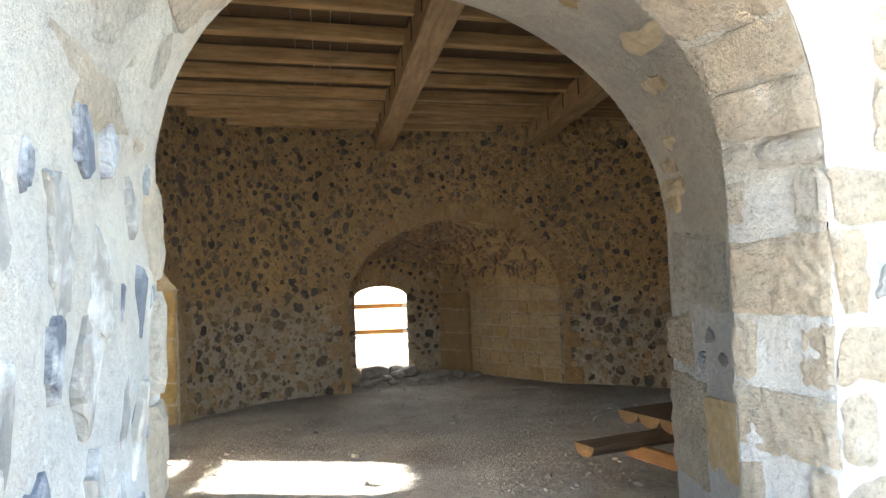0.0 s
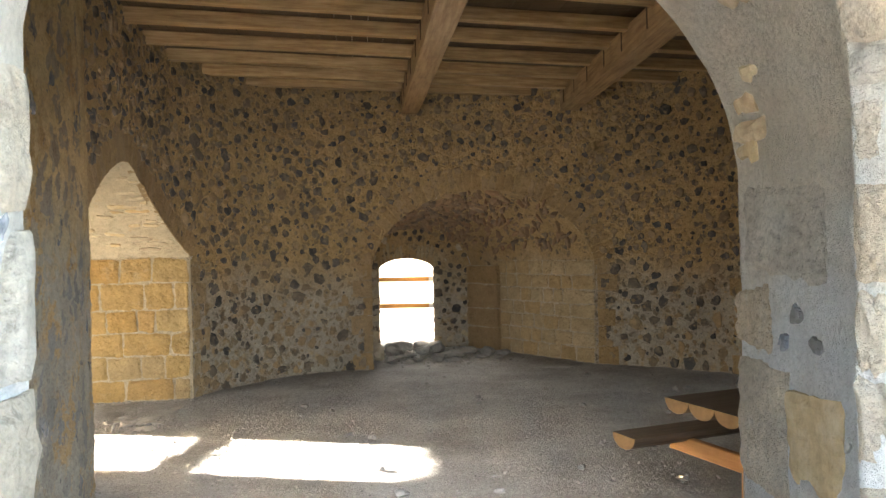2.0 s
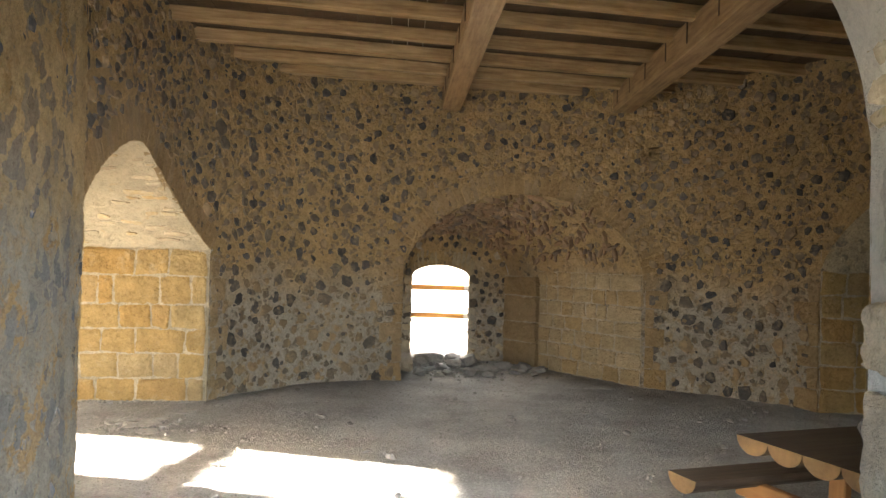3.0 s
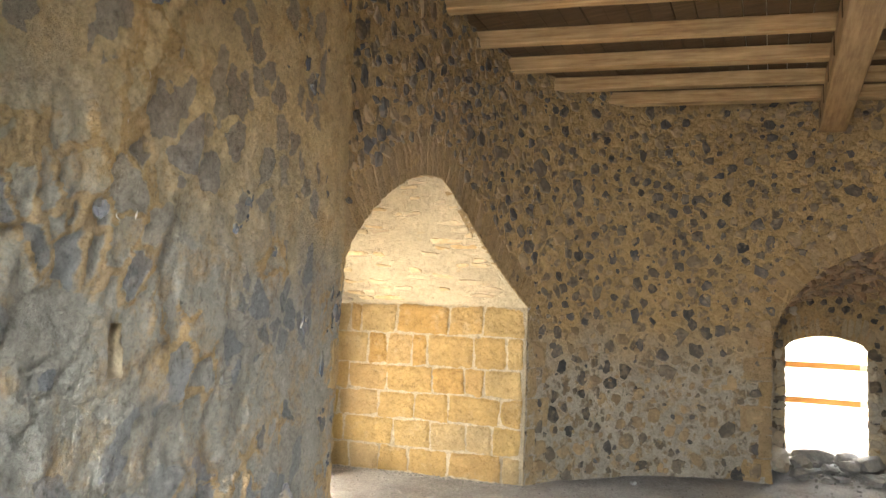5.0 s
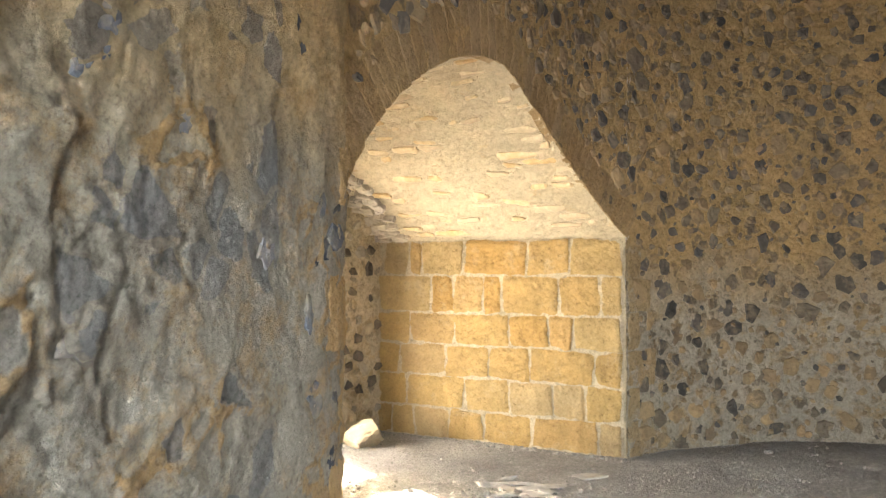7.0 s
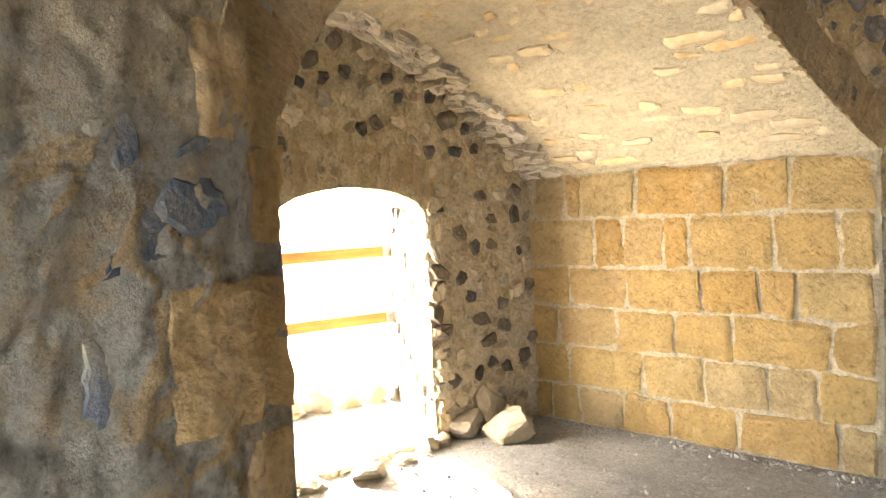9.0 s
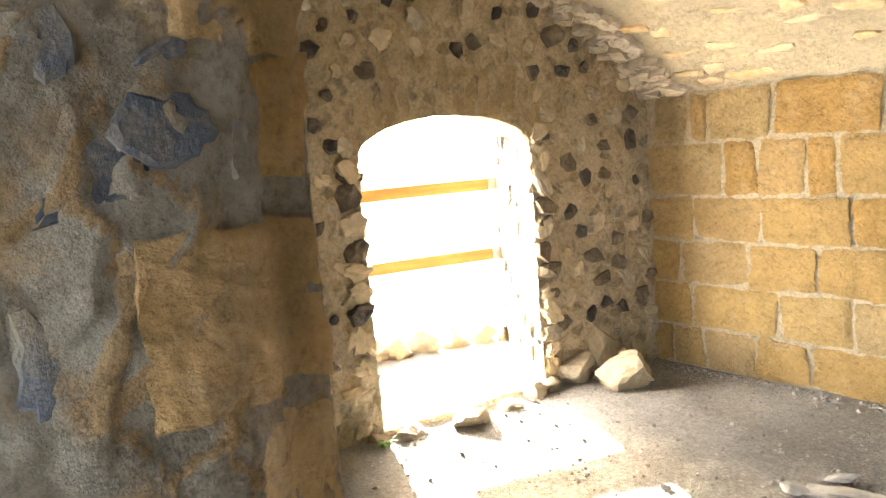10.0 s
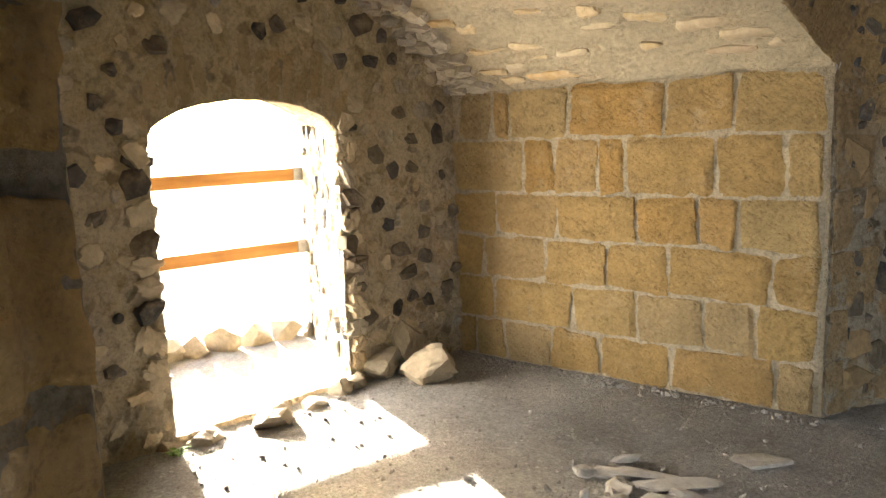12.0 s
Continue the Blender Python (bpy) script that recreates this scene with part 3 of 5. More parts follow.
# outer shell
OUTER = Plan([(-1.8, 0.35), (-3.6, 2.2), (-5.6, 4.6), (-6.0, 6.2), (-6.05, 7.58), (-5.7, 9.6), (-4.2, 12.0), (-1.85, 13.4), (-0.68, 13.4), (2.8, 13.1),
              (5.6, 11.2), (6.42, 9.26), (6.85, 8.14), (6.3, 4.4), (4.0, 2.4), (2.6, 2.2)], False)
o_a, o_b = OUTER.nearest(-6.0, 6.2), OUTER.nearest(-6.05, 7.58)
o_c, o_d = OUTER.nearest(-1.85, 13.4), OUTER.nearest(-0.68, 13.4)
o_e, o_f = OUTER.nearest(6.42, 9.26), OUTER.nearest(6.85, 8.14)
sheet("wall_outer_shell", OUTER, 0, OUTER.length, lambda u: 4.3,
      [(o_a, o_b, round_head(o_a, o_b, 1.42, 0.18, 0.6), -1), (o_c, o_d, round_head(o_c, o_d, 1.4, 0.16, 0.6), -1), (o_e, o_f, round_head(o_e, o_f, 1.42, 0.16, 0.6), -1)], 0.3, 0.02, MAT_WHITE,
      label="sunlit outer masonry of the round tower", category="wall")


def slab(name, pts, z0, z1, material, label, category):
    bm = bmesh.new()
    f = bm.faces.new([bm.verts.new((x, y, z0)) for x, y in pts])
    g = bmesh.ops.extrude_face_region(bm, geom=[f])
    bmesh.ops.translate(bm, vec=(0, 0, z1 - z0), verts=[v for v in g["geom"] if isinstance(v, bmesh.types.BMVert)])
    bmesh.ops.recalc_face_normals(bm, faces=bm.faces)
    return tagged(part(name, bm, material), label, category, kind="structure")


slab("roof", [(float(x), float(y)) for x, y in OUTER.p], 4.0, 4.3, MAT_WHITE, "flat roof slab of the tower", "roof")

# ---- ground ----
def ground_height(x, y):
    p = Vector((x, y, 0))
    inside = -6.2 < x < 6 and 0 < y < 13.5
    return (0.012 * noise.noise(p * 1.3) + 0.012 * noise.noise(p * 5) + 0.008 * noise.noise(p * 14)) if inside else 0.0


def axis(a, b, step):
    n = int((b - a) / step)
    return [-3000, -300, -60, -20] + [a + (b - a) * k / n for k in range(n + 1)] + [20, 60, 300, 3000]


xs, ys = axis(-7, 6, 0.06), axis(-1, 14, 0.06)
me = mesh_from("ground", [(x, y, ground_height(x, y)) for x in xs for y in ys],
               [(i * len(ys) + j, (i + 1) * len(ys) + j, (i + 1) * len(ys) + j + 1, i * len(ys) + j + 1) for i in range(len(xs) - 1) for j in range(len(ys) - 1)])
ground = tagged(part_mesh("ground", me, MAT_GROUND, smooth=True), "dusty grey earth floor strewn with small stones", "ground", kind="structure")

# ---- timber ceiling ----
def bar_mesh(name, length, width, height, worn=0.006, bevel=0.008, seed=0, cuts=8):
    """A sawn timber along x, its foot at z 0, slightly bowed and worn."""
    bm = bmesh.new()
    bmesh.ops.create_cube(bm, size=1, matrix=Matrix.Translation((0, 0, height / 2)) @ Matrix.Diagonal((length, width, height, 1)))
    bmesh.ops.bevel(bm, geom=bm.edges[:], offset=bevel, segments=1, affect="EDGES")
    if cuts:
        bmesh.ops.subdivide_edges(bm, edges=[e for e in bm.edges if abs(e.verts[0].co.x - e.verts[1].co.x) > length * 0.5], cuts=cuts)
        for v in bm.verts:
            v.co += worn * noise.noise_vector(v.co * 1.7 + Vector((seed * 7.3, 0, 0)))
    return bm


BOARDS = 3.615
verts, faces = [], []
for k in range(60):
    x0 = -4.4 + 0.155 * k
    r = random.Random(k)
    dz = r.uniform(0, 0.012)
    base = len(verts)
    for x, y, z in ((x0, 1.5, 0), (x0 + 0.149, 1.5, 0), (x0 + 0.149, 11.5, 0), (x0, 11.5, 0)):
        verts.append((x - 0.16 * (y - 7), y, BOARDS + dz))
    for x, y, z in ((x0, 1.5, 0), (x0 + 0.149, 1.5, 0), (x0 + 0.149, 11.5, 0), (x0, 11.5, 0)):
        verts.append((x - 0.16 * (y - 7), y, BOARDS + 0.05))
    faces += [tuple(base + i for i in f) for f in ((0, 3, 2, 1), (4, 5, 6, 7), (0, 1, 5, 4), (1, 2, 6, 5), (2, 3, 7, 6), (3, 0, 4, 7))]
tagged(part_mesh("ceiling", mesh_from("ceiling", verts, faces), MAT_BOARD_SHADED),
       "dark boarded ceiling above the joists, coloured darker for the shade there", "ceiling", kind="structure")


def timber(name, centre, length, width, height, angle, material, label, category, group="", seed=0):
    ob = part(name, bar_mesh(name, length, width, height, seed=seed, cuts=12), material)
    ob.matrix_world = Matrix.Translation(centre) @ Matrix.Rotation(angle, 4, "Z")
    return tagged(ob, label, category, group)


def span(origin, way):
    """How far a line reaches to the room's wall both ways."""
    out = []
    poly = ROOM.p
    for s in (-1, 1):
        far = 6.0
        for a, b in zip(poly, np.roll(poly, -1, axis=0)):
            d = b - a
            den = s * (way[0] * d[1] - way[1] * d[0])
            if abs(den) < 1e-9:
                continue
            w = a - np.array(origin)
            t = (w[0] * d[1] - w[1] * d[0]) / den
            q = (w[0] * s * way[1] - w[1] * s * way[0]) / den
            if t > 0 and -1e-6 <= q <= 1 + 1e-6:
                far = min(far, t)
        out.append(far)
    return out


BEAMS = [((-0.27, 7.0), 0.16), ((1.64, 7.0), 0.11)]
JOIST_TURN = radians(18.5)
across = np.array((math.cos(JOIST_TURN), math.sin(JOIST_TURN)))
STEPS = [3.0, 3.64, 4.28, 4.92, 5.55, 6.25, 6.98, 7.58, 8.27, 8.88, 9.45, 9.95]
MAT_IRON = stone_material("rusty_iron", [(0.05, 0.035, 0.025), (0.07, 0.045, 0.03)], 0.7, wear=(0.10, 0.06, 0.035))
for n, ((x, y), turn) in enumerate(BEAMS):
    along = np.array((-math.sin(turn), math.cos(turn)))
    back, ahead = span((x, y), along)
    mid = np.array((x, y)) + along * (ahead - back) / 2
    beam = timber("ceiling_beam", (mid[0], mid[1], 3.28), ahead + back + 0.3, 0.23, 0.27, math.pi / 2 + turn, MAT_BEAM,
                  "heavy rough-sawn brown timber beam under the ceiling", "beam", "ceiling beams", n)
    for y0 in STEPS:
        s = (y0 + 0.12 + 0.33 * (x + 0.27) - mid[1])
        if abs(s) < (ahead + back) / 2 - 0.2:
            for side in (-1, 1):
                st = part("strap", bar_mesh("strap", 0.022, 0.008, 0.20, 0.001, 0.002, cuts=0), MAT_IRON, beam, "dark iron spike")
                st.matrix_local = Matrix.Translation((s, side * 0.117, 0.075))
for n, y0 in enumerate(STEPS):
    o = np.array((-0.27 - 0.16 * (y0 - 7.0), y0))
    left, right = span(o, across)
    mid = o + across * (right - left) / 2
    wide = (0.085, 0.115, 0.095, 0.12)[n % 4]
    timber("ceiling_joist", (mid[0], mid[1], 3.50), left + right + 0.2, wide, 0.118, JOIST_TURN, MAT_JOIST,
           "rough-sawn brown ceiling joist resting on the beams", "joist", "ceiling joists", n + 5)

# ---- masonry pieces ----
rng = random.Random(7)


def slab_piece(spot, a0, a1, b0, b1, proud, sink, wob=0.008, seed=0, na=5, nb=4, tuck=0.012, chip=0.0):
    """A dressed stone lying in a surface: spot(a, b) gives a place and its outward normal."""
    r = random.Random(seed)
    verts, faces = [], []
    skew = [r.uniform(-wob, wob) for _ in range(4)]
    for i in range(na + 1):
        for j in range(nb + 1):
            s, t = i / na, j / nb
            a = a0 + (a1 - a0) * s + skew[0] * (1 - s) * (1 - 2 * t) + skew[1] * s * (1 - 2 * t)
            b = b0 + (b1 - b0) * t + skew[2] * (1 - t) * (1 - 2 * s) + skew[3] * t * (1 - 2 * s)
            rim = i in (0, na) or j in (0, nb)
            corner = i in (0, na) and j in (0, nb)
            if rim and chip:
                a += chip * 1.6 * noise.noise(Vector((a * 26, b * 26, seed * 2.3)))
                b += chip * 1.6 * noise.noise(Vector((a * 26, b * 26, seed * 3.1 + 50)))
            if corner:
                a += (0.35 * tuck) * (1 if i == 0 else -1)
                b += (0.35 * tuck) * (1 if j == 0 else -1)
            p, n = spot(a, b)
            e = noise.noise(Vector((a * 9 + seed, b * 9, seed * 1.7)))
            h = proud * (1.0 + 0.35 * e) + chip * noise.noise(Vector((a * 31 + seed, b * 31, 4.0))) - (tuck * r.uniform(0.6, 1.5) if rim else 0) - (tuck * 0.8 if corner else 0)
            verts.append(p + n * h)
    ring = [(i, 0) for i in range(na)] + [(na, j) for j in range(nb)] + [(i, nb) for i in range(na, 0, -1)] + [(0, j) for j in range(nb, 0, -1)]
    base = len(verts)
    for i, j in ring:
        a, b = a0 + (a1 - a0) * i / na, b0 + (b1 - b0) * j / nb
        p, n = spot(a, b)
        verts.append(p - n * sink)
    for i in range(na):
        for j in range(nb):
            k = i * (nb + 1) + j
            faces.append((k, k + nb + 1, k + nb + 2, k + 1))
    m = len(ring)
    for k in range(m):
        (i, j), (i2, j2) = ring[k], ring[(k + 1) % m]
        faces.append((i * (nb + 1) + j, base + k, base + (k + 1) % m, i2 * (nb + 1) + j2))
    return verts, faces


def piece(name, spot, a0, a1, b0, b1, proud, sink, material, parent, **more):
    v, f = slab_piece(spot, a0, a1, b0, b1, proud, sink, **more)
    me = mesh_from(name, v, f)
    bm = bmesh.new()
    bm.from_mesh(me)
    bmesh.ops.recalc_face_normals(bm, faces=bm.faces)
    bm.to_mesh(me)
    bm.free()
    return part_mesh(name, me, material, parent, smooth=False)


def flat_spot(p, q, side):
    """An upright plane from p to q; a along it, b up; side turns its normal."""
    p, q = Vector((*p, 0)), Vector((*q, 0))
    d = (q - p).normalized()
    n = Vector((d.y, -d.x, 0)) * side
    return lambda a, b: (p + d * a + Vector((0, 0, b)), n)


def stone_mesh(seed):
    """A split field stone: flat broken face, angular outline, about 1 wide, lying in xy."""
    r = random.Random(seed)
    n = r.choice((5, 6, 6, 7, 8))
    sx = r.uniform(0.75, 1.0)
    ang = [2 * math.pi * (k + r.uniform(-0.36, 0.36)) / n for k in range(n)]
    rad = [0.5 * r.uniform(0.74, 1.1) / max(abs(math.cos(a)), abs(math.sin(a))) ** 0.45 for a in ang]
    tilt = (r.uniform(-0.5, 0.5), r.uniform(-0.5, 0.5))
    v, f = [], []
    for scale, h in ((1.0, -0.5), (1.0, 0.05), (0.9, 0.22), (0.45, 0.27)):
        for a, d in zip(ang, rad):
            jit = r.uniform(-0.08, 0.08) if h > 0.1 else 0
            x, y = d * (scale + jit * 0.5) * math.cos(a) * sx, d * (scale + jit * 0.5) * math.sin(a)
            v.append((x, y, h + (tilt[0] * x + tilt[1] * y) * (h > 0) + jit))
    v.append((r.uniform(-.1, .1), r.uniform(-.1, .1), 0.26 + r.uniform(-0.08, 0.1)))
    for ring_no in range(3):
        for k in range(n):
            a, b = ring_no * n + k, ring_no * n + (k + 1) % n
            f.append((a, b, b + n, a + n))
    for k in range(n):
        f.append((3 * n + k, 3 * n + (k + 1) % n, 4 * n))
    return v, f


def ragged_mesh(seed):
    """A stone half covered by mortar: low, with a ragged outline, about 1 wide, lying in xy."""
    r = random.Random(seed)
    n = 22
    off = Vector((seed * 3.1, seed * 1.7, 0))
    v, f = [], []
    sx, lean = r.uniform(0.6, 1.0), r.uniform(-0.35, 0.35)
    for scale, h in ((1.0, -0.5), (1.0, 0.06), (0.9, 0.2), (0.5, 0.22)):
        for k in range(n):
            a = 2 * math.pi * k / n
            q = Vector((math.cos(a), math.sin(a), 0))
            d = 0.46 * (1 + 0.42 * noise.noise(q * 1.3 + off) + (0.26 * noise.noise(q * 4.0 + off) + r.uniform(-0.09, 0.09)) * (scale > 0.6))
            x, y = d * scale * q.x * sx, d * scale * q.y
            v.append((x + lean * y, y, h + (0.10 * noise.noise(Vector((x * 4, y * 4, seed))) if h > 0.1 else 0)))
    v.append((0, 0, 0.22))
    for ring_no in range(3):
        for k in range(n):
            a, b = ring_no * n + k, ring_no * n + (k + 1) % n
            f.append((a, b, b + n, a + n))
    f += [(3 * n + k, 3 * n + (k + 1) % n, 4 * n) for k in range(n)]
    return v, f


STONES = [stone_mesh(100 + k) for k in range(22)]
RAGGED = [ragged_mesh(300 + k) for k in range(22)]


def stone_set(material, shapes):
    out = []
    for k, (v, f) in enumerate(shapes):
        me = mesh_from("stone", v, f)
        me.materials.append(material)
        out.append(me)
    return out


def place(p, n, w, h, depth, spin):
    """The pose of a stone with its face along n."""
    z = n.normalized()
    up = Vector((0, 0, 1)) if abs(z.z) < 0.9 else Vector((1, 0, 0))
    x = up.cross(z).normalized()
    y = z.cross(x)
    m = Matrix((x, y, z)).transposed().to_4x4()
    m.translation = p
    return m @ Matrix.Rotation(spin, 4, "Z") @ Matrix.Diagonal((w, h, depth, 1))


def lay_stones(parent, poses, material, single=300, name="stone", rest_label="many more stones bedded in the mortar", rest="wall_stones", shapes=STONES):
    """The first stones are pieces of their own; those past that are joined."""
    meshes = stone_set(material, shapes)
    for k, m in enumerate(poses[:single]):
        ob = new(name, meshes[k % len(meshes)])
        ob.parent = parent
        ob.matrix_world = m
    if len(poses) > single:
        verts, faces = [], []
        for k, m in enumerate(poses[single:]):
            v, f = shapes[k % len(shapes)]
            base = len(verts)
            verts += [m @ Vector(p) for p in v]
            faces += [tuple(i + base for i in face) for face in f]
        ob = part_mesh(rest, mesh_from(rest, verts, faces), material, parent, rest_label)
        ob["kind"] = "stuff"


def scatter(area, gap, tries, blocked, seed):
    """Uneven points at least gap(u, z) apart over u0..u1, z0..z1."""
    r = random.Random(seed)
    u0, u1, z0, z1 = area
    cell, got = {}, []
    for _ in range(tries):
        u, z = r.uniform(u0, u1), r.uniform(z0, z1)
        if blocked(u, z):
            continue
        g = gap(u, z) * r.uniform(0.8, 1.25)
        i, j = int(u / 0.3), int(z / 0.3)
        if any((u - a) ** 2 + (z - b) ** 2 < ((g + h) / 2) ** 2 for x in (i - 1, i, i + 1) for y in (j - 1, j, j + 1) for a, b, h in cell.get((x, y), ())):
            continue
        cell.setdefault((i, j), []).append((u, z, g))
        got.append((u, z, g))
    return got


def in_opening(u, z, side=0.12, above=0.27):
    for a, b, head, sill in OPEN:
        if a - side < u < b + side:
            v = min(max(u, a), b)
            if z < head(v) + above * (1.0 if a < u < b else 0.6):
                return True
    for a, b, head, sill in HOLES:
        if a - 0.07 < u < b + 0.07 and sill - 0.07 < z < head(a) + 0.07:
            return True
    return False


def wall_stones(u0, u1, gap, size, seed, amp, lump, depth, near=None, bed=0.0):
    pts = scatter((u0, u1, 0.05, CEIL - 0.02), gap, 60000, in_opening, seed)
    if near:
        pts.sort(key=lambda q: abs(q[0] - near[0]) + 0.8 * abs(q[1] - near[1]))
    r = random.Random(seed)
    dark, pale = [], []
    for u, z, g in pts:
        p, n = ROOM.at(u), ROOM.normal(u)
        v = Vector((p.x, p.y, z))
        d = relief(v, amp) + (skin(v, lump)[0] if bed else lumps(v, lump) if lump else 0)
        k = g * size * r.choice((0.55, 0.8, 0.95, 1.1, 1.25))
        m = place(v + Vector((n.x, n.y, 0)) * (d - bed + r.uniform(-0.006, 0.004)), Vector((n.x, n.y, 0)) + Vector((r.uniform(-.12, .12), r.uniform(-.12, .12), r.uniform(-0.1, 0.2))),
                  k * r.uniform(0.75, 1.25), k * r.uniform(0.7, 1.15), depth, r.uniform(-0.6, 0.6))
        (dark if r.random() < 0.5 else pale).append(m)
    return dark, pale


MAT_SMEAR = stone_material("mortar_smeared_stone", [(0.24, 0.175, 0.105), (0.33, 0.24, 0.135), (0.15, 0.125, 0.095), (0.40, 0.28, 0.15), (0.20, 0.15, 0.10)], wear=(0.45, 0.32, 0.17), dust=0.5)
MAT_BLUE = stone_material("blue_grey_stone", [(0.11, 0.12, 0.14), (0.17, 0.17, 0.18), (0.085, 0.095, 0.115), (0.22, 0.205, 0.185), (0.13, 0.135, 0.15)], wear=(0.27, 0.225, 0.16), dust=0.6)
for wall, (name, a, b, step, amp, lump, mat), seed in zip(walls, SIDES, (10, 11, 12, 13)):
    close = name == "wall_entrance"
    if close:
        dark, pale = wall_stones(a + 0.04, b - 0.36, lambda u, z: 0.17, 0.86, seed, amp, lump, 0.03, (L0 - 1.0, 1.4), 0.0095)
        lay_stones(wall, dark[::2], MAT_BLUE, 150, shapes=RAGGED)
    else:
        dark, pale = wall_stones(a + 0.04, b - 0.04, lambda u, z: 0.118 if z > 1.35 else 0.155, 0.95, seed, amp, lump, 0.05)
        more_dark, more_pale = wall_stones(a + 0.04, b - 0.04, lambda u, z: 0.085, 0.62, seed + 40, amp, lump, 0.04)
        dark += more_dark[::2]
        pale += more_pale
        lay_stones(wall, dark, MAT_BASALT, 150)
        lay_stones(wall, pale, MAT_SMEAR, 150)


# the blue-grey stones beside the corner blocks
poses = []
for a, z, w, h in ((0.31, 1.36, 0.16, 0.09), (0.20, 1.335, 0.075, 0.085), (0.40, 1.30, 0.15, 0.10), (0.30, 1.445, 0.11, 0.03), (0.44, 1.47, 0.12, 0.12), (0.46, 1.12, 0.13, 0.16), (0.44, 0.88, 0.14, 0.13), (0.30, 0.86, 0.05, 0.06), (0.34, 0.68, 0.12, 0.09)):
    p, n = ROOM.at(L0 - a), ROOM.normal(L0 - a)
    n3 = Vector((n.x, n.y, 0))
    v = Vector((p.x, p.y, z))
    poses.append(place(v + n3 * (relief(v, 0.008) + skin(v, 0.015)[0] - 0.005), n3, w, h, 0.03, 0.1))
MAT_SLATE = stone_material("slate_blue_stone", [(0.065, 0.075, 0.095), (0.10, 0.11, 0.13), (0.05, 0.06, 0.08)], wear=(0.22, 0.19, 0.13), dust=0.45)
lay_stones(walls[0], poses, MAT_SLATE, 300, shapes=RAGGED)


# ring stones round the arches of the room
def ring_stones(wall, u0, u1, head, length, width, material, seed):
    r = random.Random(seed)
    pts = [(u0 + (u1 - u0) * (0.5 - 0.5 * math.cos(math.pi * k / 200))) for k in range(201)]
    zs = [head(min(max(u, u0 + 1e-4), u1 - 1e-4)) for u in pts]
    s = 0
    k = 0
    while k < 200:
        k2, run = k, 0.0
        want = width * r.uniform(0.7, 1.4)
        while k2 < 200 and run < want:
            run += math.hypot(pts[k2 + 1] - pts[k2], zs[k2 + 1] - zs[k2])
            k2 += 1
        da, dz = pts[k2] - pts[k], zs[k2] - zs[k]
        q = math.hypot(da, dz) or 1
        tu, tz = da / q, dz / q
        nu, nz = -tz, tu
        c_u, c_z = pts[k], zs[k]
        ll = length * r.uniform(0.85, 1.1)

        def spot(a, b, c_u=c_u, c_z=c_z, tu=tu, tz=tz, nu=nu, nz=nz):
            u, z = c_u + tu * a + nu * b, c_z + tz * a + nz * b
            p, n = ROOM.at(u), ROOM.normal(u)
            n3 = Vector((n.x, n.y, 0))
            v = Vector((p.x, p.y, z))
            return v + n3 * relief(v, 0.008), n3
        piece("voussoir", spot, 0.003, max(0.02, q - 0.004), 0.0, ll, 0.010, 0.05, material, wall, wob=0.006, seed=seed + k, na=2, nb=4, tuck=0.003)
        k = k2


MAT_RING = tooled_material("arch_stone", [(0.45, 0.31, 0.155), (0.48, 0.34, 0.18), (0.43, 0.285, 0.13), (0.46, 0.33, 0.185)], (0.48, 0.36, 0.20))
ring_stones(walls[1], L0, L1, head_l, 0.25, 0.07, MAT_RING, 500)
ring_stones(walls[2], B0, B1, head_b, 0.30, 0.085, MAT_RING, 900)


# quoins up the edges of the openings
def quoins(wall, plan, u, way, head, material, seed, course=0.24, proud=0.02, wide=(0.12, 0.26)):
    r = random.Random(seed)
    z = 0.0
    n = 0
    while z < head - 0.08:
        h = min(course * r.uniform(0.9, 1.1), head - z)
        w = (wide[0] if n % 2 else wide[1]) * r.uniform(0.85, 1.1)

        def spot(a, b):
            uu = u + way * a
            p, nn = plan.at(uu), plan.normal(uu)
            n3 = Vector((nn.x, nn.y, 0))
            v = Vector((p.x, p.y, b))
            return v + n3 * relief(v, 0.010), n3
        piece("quoin", spot, 0.003, w, z + 0.006, z + h - 0.006, proud, 0.03, material, wall, seed=seed + n, wob=0.014, na=14, nb=12, chip=0.005, tuck=0.004)
        z += h
        n += 1


MAT_CORNER = tooled_material("ochre_ashlar", [(0.55, 0.375, 0.175), (0.51, 0.34, 0.15), (0.56, 0.395, 0.20)], (0.47, 0.40, 0.29))


def corner_spot(a, b):
    p, nn = ROOM.at(L0 - a), ROOM.normal(L0 - a)
    n3 = Vector((nn.x, nn.y, 0))
    v = Vector((p.x, p.y, b))
    return v + n3 * relief(v, 0.008), n3


for k, (z0, z1, w) in enumerate(((0.02, 0.15, 0.30), (0.19, 0.40, 0.15), (0.44, 0.66, 0.36), (0.72, 0.955, 0.22), (1.0, 1.235, 0.37), (1.29, 1.455, 0.15), (1.462, 1.63, 0.30))):
    piece("quoin", corner_spot, 0.0, w, z0, z1, 0.008, 0.03, MAT_CORNER, walls[0], seed=41 + k, wob=0.02, na=18, nb=14, chip=0.006, tuck=0.003)
quoins(walls[2], ROOM, L1 + 0.025, 1, 1.5, MAT_OCHRE, 42, proud=0.010)
quoins(walls[2], ROOM, B0, -1, 1.35, MAT_RING, 43, proud=0.010)
quoins(walls[3], ROOM, B1 + 0.025, 1, 1.35, MAT_RING, 44)
quoins(walls[3], ROOM, R0, -1, 1.4, MAT_RING, 45)


